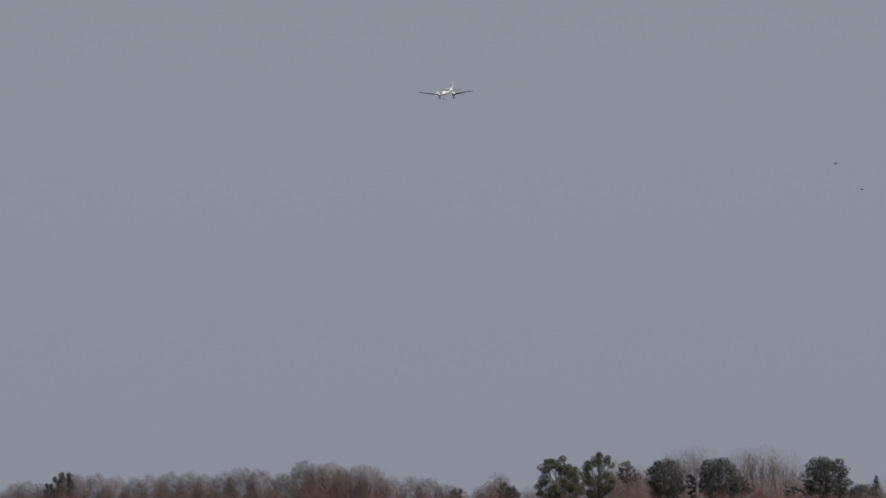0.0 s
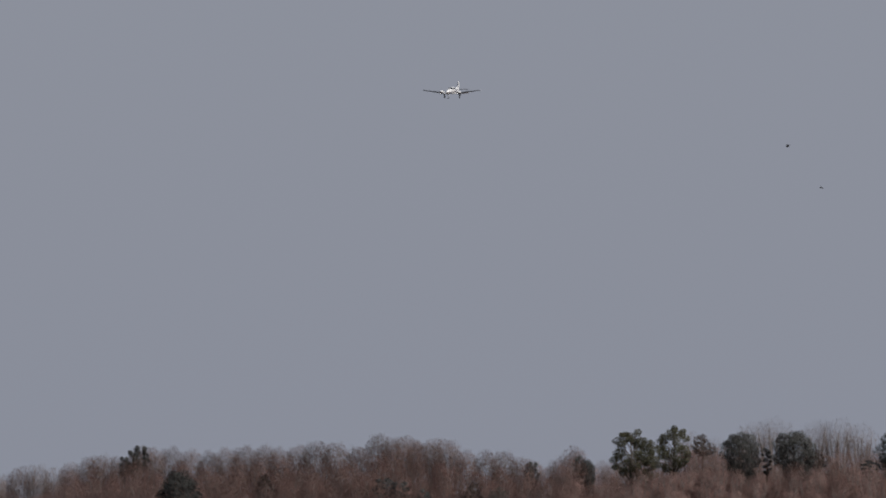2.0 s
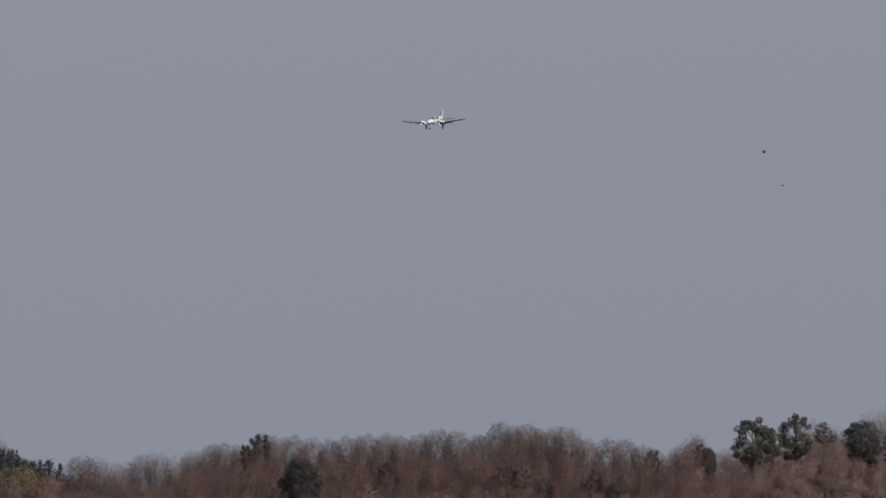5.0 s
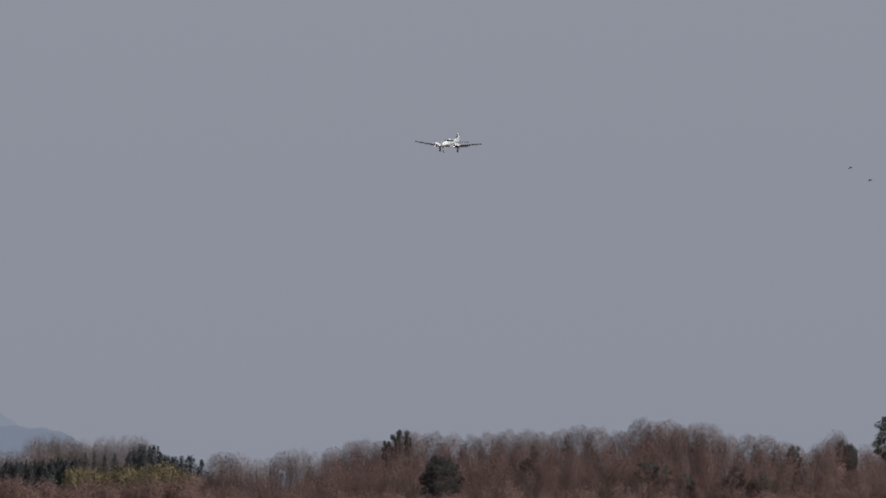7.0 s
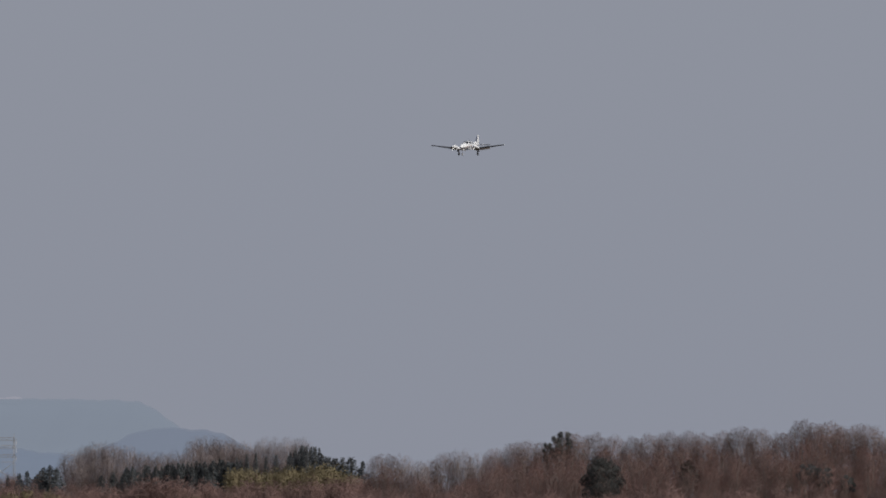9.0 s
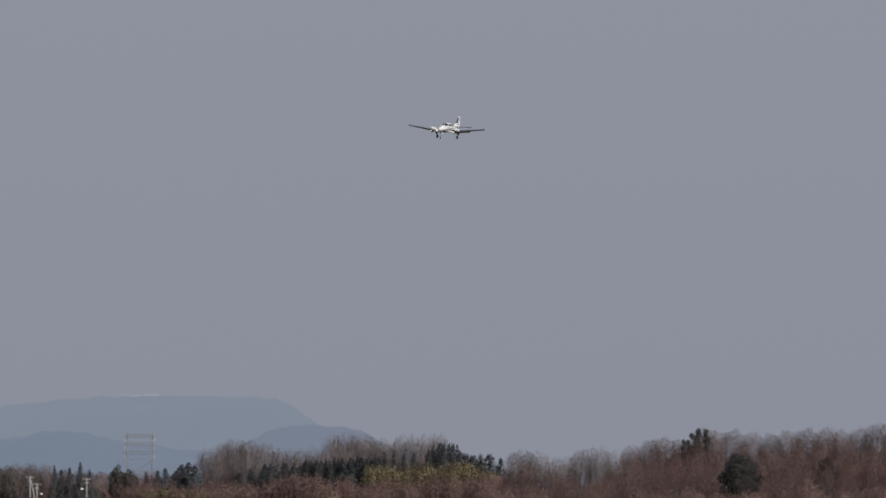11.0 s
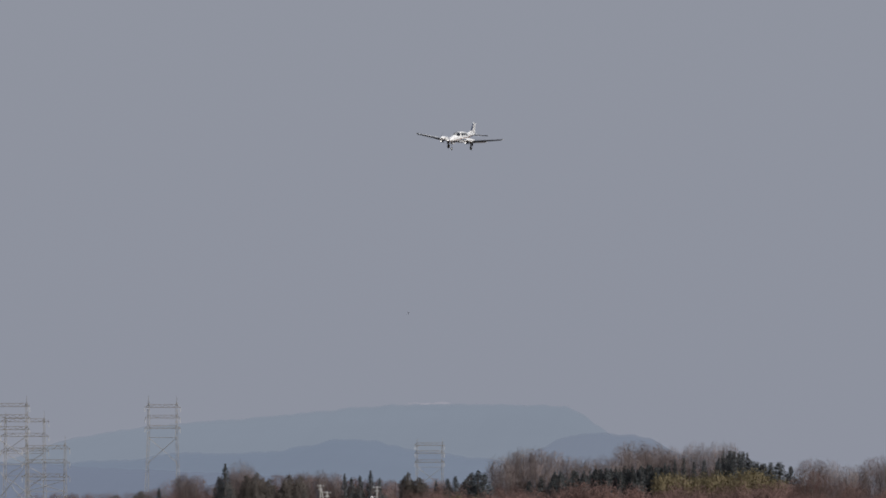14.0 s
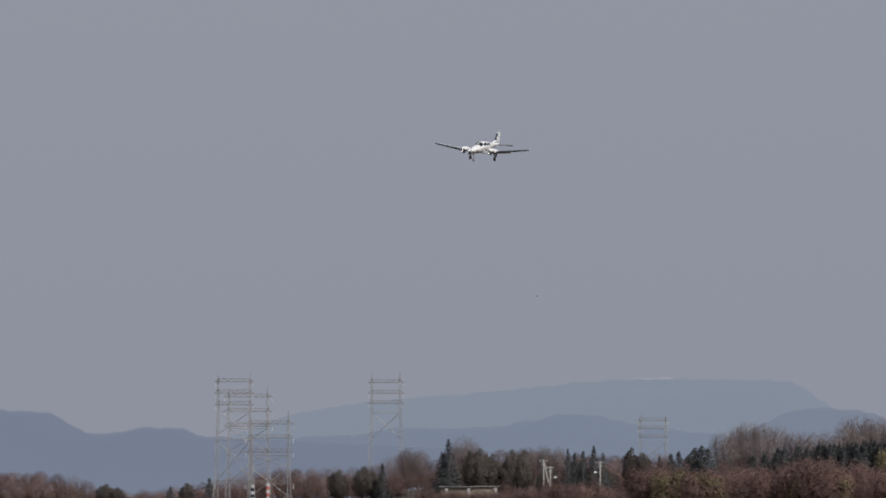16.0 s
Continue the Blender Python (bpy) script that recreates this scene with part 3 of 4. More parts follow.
for k in kinds_of:
    me.materials.append(bpy.data.materials[k])
me.polygons.foreach_set("material_index", np.concatenate([np.full(n, kinds_of.index(k)) for k, n in BULK["m"]]))
me.polygons.foreach_set("use_smooth", np.ones(len(sizes), bool))
me.update(calc_edges=True)
me.normals_split_custom_set(np.concatenate(BULK["facing"]).tolist())
woodland = tagged(new("woodland", me), "dense mass of leafless brown trees covering the slopes", "woodland", kind="stuff")

# the edge of the wood, low and thick
random.seed(21)
for u in range(335, 2260, 26):
    d = 1440 + random.uniform(-12, 12)
    plant(random.choice(BUSH), across(u, d), d, random.uniform(7.0, 10.0), 5.0, random.uniform(1.7, 2.6))
for i, u in enumerate(range(1560, 2200, 40)):
    d = 1470 + random.uniform(-8, 8)
    plant(ROSEBUSH[i % 2], across(u, d), d, random.uniform(6.0, 8.0), 5.0, random.uniform(1.6, 2.3))
for u in range(-300, 420, 19):
    d = 1640 + random.uniform(-12, 8)
    v = between([(-300, 856), (-150, 862), (-60, 852), (10, 840), (70, 842), (120, 852), (200, 850), (330, 842), (420, 838)], u) + random.uniform(-2, 10)
    plant(random.choice(BUSH + ROSEBUSH), across(u, d), d, rise(v, d) - land(across(u, d), d), 5.0, random.uniform(2.0, 2.9))
for u in range(-690, -330, 10):
    d = 2225 + random.uniform(-8, 8)
    plant(random.choice(BUSH), across(u, d), d, rise(random.uniform(899, 906) if -672 < u < -548 else random.uniform(880, 900), d), 5.0, random.uniform(1.6, 2.4))


def crest(proto, u, v, d, of, wide):
    """Plant a tree whose top stands at the rise v; its width is given in metres over the plant's own."""
    x = across(u, d)
    return plant(proto, x, d, rise(v, d) - land(x, d), of, wide)


random.seed(31)
# evergreens by the east end
PINE = evergreen("pine_tree", "sunlit dark green pine with a broken clumpy crown", M_LEAF_PINE, 54, 3.6, 3.6, 12.0, leaves=130, swell=0.82, broken=0.18)
OAK = evergreen("evergreen_oak", "dark rounded evergreen tree standing among bare trees", M_LEAF_DARK, 84, 3.6, 2.8, 12.0, leaves=115, swell=0.88)
SPINE = evergreen("slim_evergreen", "small slim dark evergreen", M_LEAF_DARK, 18, 1.5, 5.0, 12.0, leaves=110, swell=1.2)
TUFT = evergreen("evergreen_treetop", "dark evergreen tree showing only its top above the bare wood", M_LEAF_DARK, 26, 2.6, 7.2, 12.0, leaves=140, swell=0.85, broken=0.38)
# a dark evergreen whose leaf colour is lightened to paint haze
HAZED = evergreen("dusky_evergreen", "rounded evergreen tree on the plain, haze in its colour", M_LEAF_HAZED, 50, 3.6, 4.0, 12.0, leaves=110, size=0.27, swell=1.15)
RUST = evergreen("ivy_clad_tree", "rusty brown tree still in withered leaf", M_LEAF_RUST, 24, 2.6, 6.5, 12.0, leaves=80, swell=1.0)
for proto, u, v, d, wide in ((PINE, 1582, 734, 1548, 1.20), (PINE, 1612, 748, 1552, 0.67), (PINE, 1656, 727, 1556, 1.00), (RUST, 1708, 741, 1563, 0.95),
                             (OAK, 1774, 739, 1553, 1.12), (SPINE, 1820, 765, 1551, 0.76), (OAK, 1870, 737, 1548, 1.26), (RUST, 1908, 768, 1552, 0.86),
                             (OAK, 2057, 735, 1552, 1.38), (SPINE, 2000, 786, 1550, 1.08), (OAK, 2120, 782, 1550, 0.90),
                             (SPINE, 1487, 779, 1545, 0.8), (OAK, 1503, 786, 1542, 0.5), (TUFT, 1404, 790, 1572, 0.7),
                             (TUFT, 712, 762, 1588, 0.8), (TUFT, 698, 770, 1587, 0.65), (TUFT, 684, 781, 1586, 0.5), (OAK, 782, 808, 1465, 1.12), (TUFT, 1146, 819, 1512, 1.0), (TUFT, 1172, 825, 1510, 0.9), (TUFT, 1215, 838, 1500, 0.7), (RUST, 935, 813, 1512, 0.85),
                             (RUST, 1300, 826, 1500, 0.9), (HAZED, 1345, 836, 1500, 0.8)):
    crest(proto, u, v, d - (18 if 1540 < u < 2100 else 0), 12.0, wide)
for u, v, wide in ((1798, 721, 0.95), (1832, 713, 1.15), (1908, 719, 0.9), (1944, 715, 1.1), (1982, 724, 1.05), (1690, 738, 0.8), (1725, 748, 0.8),
                   (2160, 772, 0.8)):
    crest(random.choice(GREY), u, v, 1578, 12.0, wide * 1.1)
SPIRE = conifer("dark slender conifer spire", 12.0, 1.7)
crest(SPIRE, 2147, 765, 1550, 12.0, 2.2)
crest(SPIRE, 2220, 750, 1550, 12.0, 1.2)

# conifers on the slope
CEDAR = [conifer("dark green conifer in a close row on the slope") for _ in range(3)]
for i in range(96):
    u = -62 + i * 2.17 + random.uniform(-3, 3)
    v = np.interp(u, [-60, 0, 60, 145], [828, 822, 817, 811]) + random.uniform(-5, 13)
    crest(random.choice(CEDAR), u, v, 1712 + random.uniform(-8, 8), 12.0, random.uniform(1.5, 2.1))
for u, v, wide in ((-250, 833, 0.8), (-236, 830, 0.9), (-208, 824, 1.5), (-196, 820, 1.6), (-186, 824, 1.5), (-105, 838, 1.2), (-84, 834, 1.3), (-66, 836, 1.2),
                   (152, 801, 0.7), (168, 799, 0.7), (186, 803, 0.6), (204, 801, 0.7), (322, 807, 1.5), (337, 805, 1.7), (357, 812, 1.0), (309, 808, 1.7)):
    crest(random.choice(CEDAR), u, v, 1705 + random.uniform(-8, 8), 12.0, wide * 2.2)
for i in range(20):
    u = 226 + i * 4.1 + random.uniform(-1.5, 1.5)
    v = between([(226, 797), (240, 789), (252, 785), (272, 785), (285, 794), (306, 806)], u) + random.uniform(-1, 7)
    crest(random.choice(CEDAR), u, v, 1702 + random.uniform(-6, 6), 12.0, random.uniform(1.3, 1.8))
GROVE = [bamboo("yellow-green bamboo clump at the foot of the conifers") for _ in range(2)]
for i in range(36):
    u = random.uniform(108, 335)
    v = np.interp(u, [110, 160, 215, 290, 335], [832, 819, 814, 818, 828]) + random.uniform(0, 20)
    crest(random.choice(GROVE), u, v, 1668 + random.uniform(-18, 14), 6.0, random.uniform(1.3, 1.9))
for u, v in ((-268, 868), (-236, 862), (-205, 866), (-182, 872), (-25, 878), (2, 872), (30, 868), (55, 874)):
    crest(random.choice(GROVE), u, v, 1632, 6.0, random.uniform(1.2, 1.6))

# conifers and trees of the west plain
for u, v, wide in ((-643, 809, 1.7), (-432, 826, 1.2), (-420, 832, 1.1), (-405, 828, 1.2), (-386, 821, 1.4), (-370, 834, 1.2), (-270, 838, 1.1), (-1135, 893, 1.2), (-1066, 877, 1.1),
                   (-760, 852, 1.2), (-655, 832, 1.5)):
    crest(random.choice(CEDAR), u, v, 2440, 12.0, wide * 1.8)
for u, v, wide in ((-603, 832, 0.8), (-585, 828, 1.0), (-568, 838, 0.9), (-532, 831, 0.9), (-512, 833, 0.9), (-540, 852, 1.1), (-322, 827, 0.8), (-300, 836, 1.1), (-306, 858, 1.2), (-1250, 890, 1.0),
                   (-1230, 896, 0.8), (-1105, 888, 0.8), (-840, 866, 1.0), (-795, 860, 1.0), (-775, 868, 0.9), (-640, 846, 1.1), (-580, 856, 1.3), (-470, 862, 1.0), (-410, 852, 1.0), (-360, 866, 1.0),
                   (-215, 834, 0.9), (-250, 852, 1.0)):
    crest(HAZED, u, v, 2445, 12.0, wide)
for u, v, wide in ((-716, 826, 0.95), (-700, 832, 0.8), (-628, 810, 0.9), (-612, 806, 1.0), (-598, 812, 0.9), (-500, 824, 0.9), (-475, 822, 1.0), (-450, 825, 0.9)):
    crest(random.choice(FARGREY), u, v, 2500, 12.0, wide)


# ---- pylons, poles and the low building ----
def pylon(u, d, high, gap, arms, foot, label, turn=0.0, thick=0.075, braces=()):
    """A steel power pylon of two lattice masts joined by lattice arms."""
    x = across(u, d)
    t = thing("power_pylon", label, "pylon", "power pylons", pose(x, d, land(x, d), rz=turn))
    half = 0.55
    for side in (-1, 1):
        s = Shape()

        def corner(z, a, b, side=side):
            k = half * (1 - 0.55 * z / high) + (foot * (1 - z / (0.45 * high)) if z < 0.45 * high else 0) * 0.25
            cx = side * (gap / 2 + foot * max(0.0, 1 - z / (0.75 * high)))
            return Vector((cx + a * k, b * k, z))
        levels = [high * i / 22 for i in range(23)]
        for a, b in ((-1, -1), (1, -1), (1, 1), (-1, 1)):
            for z0, z1 in zip(levels, levels[1:]):
                s.tube(corner(z0 - (0.4 if z0 == 0 else 0), a, b), corner(z1, a, b), thick, thick, 3)
        for i, (z0, z1) in enumerate(zip(levels, levels[1:])):
            for (a, b), (c, e) in (((-1, -1), (1, -1)), ((1, 1), (-1, 1)), ((-1, 1), (-1, -1)), ((1, -1), (1, 1))):
                p, q = ((a, b), (c, e)) if i % 2 else ((c, e), (a, b))
                s.tube(corner(z0, *p), corner(z1, *q), thick * 0.6, thick * 0.6, 3)
        s.tube((side * gap / 2, 0, high * 0.98), (side * gap / 2, 0, high + 2.4), thick * 1.6, thick * 0.6, 4)
        part("mast", s, M_STEEL, t)
    for z, over in arms:
        s = Shape()
        a, b = -gap / 2 - over, gap / 2 + over
        n = 10
        for yy in (-0.5, 0.5):
            s.tube((a, yy * 0.4, z), (b, yy * 0.4, z), thick * 1.1, thick * 1.1, 3)
            s.tube((a, yy * 0.2, z), (-gap / 2, yy, z + 0.9), thick * 0.7, thick * 0.7, 3)
            s.tube((b, yy * 0.2, z), (gap / 2, yy, z + 0.9), thick * 0.7, thick * 0.7, 3)
            s.tube((-gap / 2, yy, z + 0.9), (gap / 2, yy, z + 0.9), thick * 0.8, thick * 0.8, 3)
            for i in range(n):
                x0, x1 = -gap / 2 + gap * i / n, -gap / 2 + gap * (i + 1) / n
                za, zb = (z, z + 0.9) if i % 2 else (z + 0.9, z)
                s.tube((x0, yy, za), (x1, yy, zb), thick * 0.5, thick * 0.5, 3)
        arm = part("crossarm", s, M_STEEL_DARK, t, "dark lattice crossarm")
        for xx in (a + 0.1, b - 0.1):
            i = Shape()
            for k in range(4):
                i.tube((xx, 0, z - 0.15 - 0.32 * k), (xx, 0, z - 0.42 - 0.32 * k), 0.07, 0.13, 6, True)
            part("insulator", i, M_INSULATOR, arm, "white porcelain insulator string")
    for z0, z1 in braces:
        g0, g1 = gap / 2 + foot * max(0.0, 1 - z0 / (0.75 * high)), gap / 2 + foot * max(0.0, 1 - z1 / (0.75 * high))
        for yy in (-0.3, 0.3):
            for name, a, c in (("brace", (-g0, yy, z0), (g1, yy, z1)), ("brace", (g0, yy, z0), (-g1, yy, z1)), ("tie", (-g1, yy, z1), (g1, yy, z1))):
                s = Shape()
                s.tube(a, c, thick, thick, 4, True)
                part(name, s, M_STEEL, t)
    return t


def tower(u0, u1, d, top, arm_vs, label, lean, over=0.9, braces=(), turn=0.0):
    g = (u1 - u0) * STEP * d
    hi = rise(top, d) - 2.4
    return pylon((u0 + u1) / 2, d, hi, g, [(rise(v, d) - 0.5, over) for v in arm_vs], lean, label, turn, braces=[(rise(a, d), rise(b, d)) for a, b in braces])


tower(-994, -926, 2300, 758, (779, 804, 829, 885), "grey steel twin-mast power pylon with braced legs", 0.3, 1.4, ((912, 858), (858, 838)))
tower(-1051, -994, 2330, 688, (704, 724, 745, 885), "tall grey steel twin-mast power pylon", 0.9, 0.9, ((800, 760), (884, 810)))
tower(-1032, -963, 2380, 716, (731, 757, 783), "grey steel twin-mast power pylon behind another", 0.5, 1.4, ((830, 790), (884, 830)))
tower(-779, -729, 2620, 725, (744, 763, 781), "slender grey steel twin-mast power pylon", 0.9, 1.2, ((846, 800),))
tower(-304, -259, 2800, 764, (774, 788, 804), "distant grey steel twin-mast power pylon", 0.3, 0.8, ((850, 815),))


def banded_post(u, v, d, colours, label):
    x = across(u, d)
    high = rise(v, d)
    t = thing("marker_post", label, "post", "", pose(x, d, 0))
    n = 11
    for i in range(n):
        s = Shape()
        s.tube((0, 0, high * i / n - (0.3 if i == 0 else 0)), (0, 0, high * (i + 1) / n), 0.5, 0.5, 10, True)
        part("band", s, colours[(n - 1 - i) % 2], t)
    return t


banded_post(-963, 887, 2290, (M_INSULATOR, M_RED), "red and white banded marker post by the pylons")
banded_post(-990, 890, 2285, (M_INSULATOR, M_BOOT), "black and white banded marker post by the pylons")


def utility_pole(u, v, d, label, lamp=0, brace=0.0):
    x = across(u, d)
    high = rise(v, d)
    t = thing("utility_pole", label, "pole", "utility poles", pose(x, d, land(x, d)))
    high -= land(x, d)
    s = Shape()
    s.tube((0, 0, -0.5), (0, 0, high), 0.24, 0.17, 10, True)
    part("pole", s, M_CONCRETE, t)
    for z in (high - 0.35, high - 1.3):
        a = Shape()
        a.box((-1.1 if z > high - 1 else -0.7, -0.08, z - 0.09), (1.1 if z > high - 1 else 0.7, 0.08, z + 0.09))
        arm = part("crossarm", a, M_STEEL, t)
        for xx in (-0.9, -0.3, 0.3, 0.9):
            if abs(xx) < (1.1 if z > high - 1 else 0.7):
                i = Shape()
                i.tube((xx, 0, z + 0.09), (xx, 0, z + 0.4), 0.1, 0.06, 6, True)
                part("insulator", i, M_INSULATOR, arm)
    if lamp:
        b = Shape()
        b.tube((0, 0, high - 3.0), (lamp * 1.1, -0.2, high - 2.7), 0.06, 0.05, 5)
        bracket = part("bracket", b, M_STEEL, t)
        h = Shape()
        h.rings([[(lamp * 1.3 + 0.42 * r * math.cos(k * math.pi / 4), -0.2 + 0.3 * r * math.sin(k * math.pi / 4), high - 2.9 + z) for k in range(8)]
                 for r, z in ((0.7, -0.14), (1, 0.0), (0.8, 0.16), (0.3, 0.24))])
        part("lamp_head", h, M_WHITE, bracket, "white street lamp head")
    if brace:
        b = Shape()
        b.tube((brace, 0, -0.5), (0.15, 0, high - 0.8), 0.2, 0.16, 8, True)
        part("brace_pole", b, M_CONCRETE, t, "leaning concrete brace pole")
    return t


utility_pole(-475, 846, 2270, "pale concrete utility pole with a leaning brace pole", 0, 3.6)
utility_pole(-463, 858, 2262, "short pale concrete utility pole with a street lamp", 1)
utility_pole(-375, 849, 2265, "single pale concrete utility pole with a street lamp", -1)


def low_building():
    """A long low shed with a pale flat roof edge."""
    d = 2250
    x0, x1 = across(-659, d), across(-556, d)
    z = rise(893, d)
    t = thing("low_building", "long low building with a pale flat roof edge among trees", "building", "", pose(x0, d, 0))
    w = x1 - x0
    s = Shape()
    s.box((0.4, 0.2, -0.3), (w - 0.4, 7.0, z - 0.2))
    part("wall", s, surface("dun_wall", (0.26, 0.22, 0.17), 0.8, spread=0.15, grain=1), t)
    s = Shape()
    s.box((-0.2, -0.6, z - 0.13), (w * 0.6, 7.6, z))
    s.box((w * 0.6 + 0.02, -0.4, z - 0.05), (w + 0.2, 7.4, z + 0.15))
    part("roof", s, M_STEEL, t, "pale flat roof")
    for k in (0.12, 0.5, 0.96):
        s = Shape()
        s.box((w * k - 0.4, -0.3, -0.3), (w * k + 0.4, 0.19, z - 0.36))
        part("pillar", s, M_CONCRETE, t)
    for k in (0.2, 0.34, 0.62, 0.78):
        s = Shape()
        s.box((w * k, 0.1, z * 0.35), (w * k + 1.2, 0.19, z * 0.75))
        part("window", s, M_GLASS, t, "dark window")
    return t


low_building()


# ---- the aeroplane ----
# nose along +y, right wing along +x
BODY = ((3.05, 0.046, 0.046, -0.14), (2.95, 0.156, 0.137, -0.14), (2.7, 0.276, 0.237, -0.12), (2.3, 0.386, 0.337, -0.08), (1.8, 0.460, 0.419, -0.05), (1.35, 0.506, 0.473, -0.01),
        (1.0, 0.534, 0.546, 0.05), (0.55, 0.552, 0.628, 0.12), (-0.2, 0.561, 0.655, 0.13), (-1.1, 0.543, 0.628, 0.12), (-1.8, 0.469, 0.528, 0.11), (-2.6, 0.359, 0.400, 0.12),
        (-3.4, 0.239, 0.291, 0.15), (-4.3, 0.138, 0.200, 0.19), (-5.1, 0.064, 0.118, 0.23), (-5.45, 0.028, 0.055, 0.25))


def body_point(y, angle, out=0.0):
    """A point of the fuselage's skin; angle 0 is to the right, 90 up."""
    ys = [b[0] for b in BODY][::-1]
    w, h, z = (float(np.interp(y, ys, [b[k] for b in BODY][::-1])) for k in (1, 2, 3))
    c, s = math.cos(radians(angle)), math.sin(radians(angle))
    e = 0.86
    return Vector(((w + out) * math.copysign(abs(c) ** e, c), y, z + (h + out) * math.copysign(abs(s) ** e, s)))


def skin_patch(y0, y1, a0, a1, out=0.012, ny=6, na=6, slant=0.0):
    """A panel of the skin, slightly proud, with a rim that closes it to the body."""
    s = Shape()
    v = []
    for j in range(ny + 1):
        for i in range(na + 1):
            f = i / na
            y = y0 + (y1 - y0) * j / ny + slant * f
            v.append(body_point(y, a0 + (a1 - a0) * f, out if 0 < i < na and 0 < j < ny else out * 0.5))
    s.add(v, [(j * (na + 1) + i, j * (na + 1) + i + 1, (j + 1) * (na + 1) + i + 1, (j + 1) * (na + 1) + i) for j in range(ny) for i in range(na)])
    return s


def aerofoil(y_lead, y_trail, z, thick, x):
    """A closed wing section in the plane x = const."""
    c = y_lead - y_trail
    up = [(0, 0), (0.03, 0.35), (0.12, 0.8), (0.3, 1.0), (0.6, 0.7), (0.85, 0.3), (1, 0.03)]
    low = [(0.85, -0.15), (0.6, -0.35), (0.3, -0.55), (0.12, -0.5), (0.03, -0.28)]
    return [Vector((x, y_lead - c * a, z + thick * 0.5 * b)) for a, b in up + low]


def panel(sections):
    s = Shape()
    s.rings([aerofoil(*q) for q in sections])
    return s


def lathe(rows, x, sides=14, flat=1.0):
    """Rings (y, radius, z) round an axis along y at x."""
    s = Shape()
    s.rings([[Vector((x + r * math.cos(2 * math.pi * k / sides), y, z + r * flat * math.sin(2 * math.pi * k / sides))) for k in range(sides)] for y, r, z in rows])
    return s


def wheel(parent, x, y, z, r, w):
    s = Shape()
    s.rings([[Vector((x + dx, y + q * math.cos(2 * math.pi * k / 18), z + q * math.sin(2 * math.pi * k / 18))) for k in range(18)]
             for dx, q in ((-w / 2, r * 0.6), (-w / 2, r * 0.88), (-w * 0.3, r), (w * 0.3, r), (w / 2, r * 0.88), (w / 2, r * 0.6))])
    tyre = part("wheel", s, M_RUBBER, parent, "black tyre", True)
    h = Shape()
    h.rings([[Vector((x + dx, y + q * math.cos(2 * math.pi * k / 12), z + q * math.sin(2 * math.pi * k / 12))) for k in range(12)]
             for dx, q in ((-w * 0.56, r * 0.3), (-w * 0.5, r * 0.56), (w * 0.5, r * 0.56), (w * 0.56, r * 0.3))])
    part("rim", h, M_WHITE, tyre, "pale wheel rim")


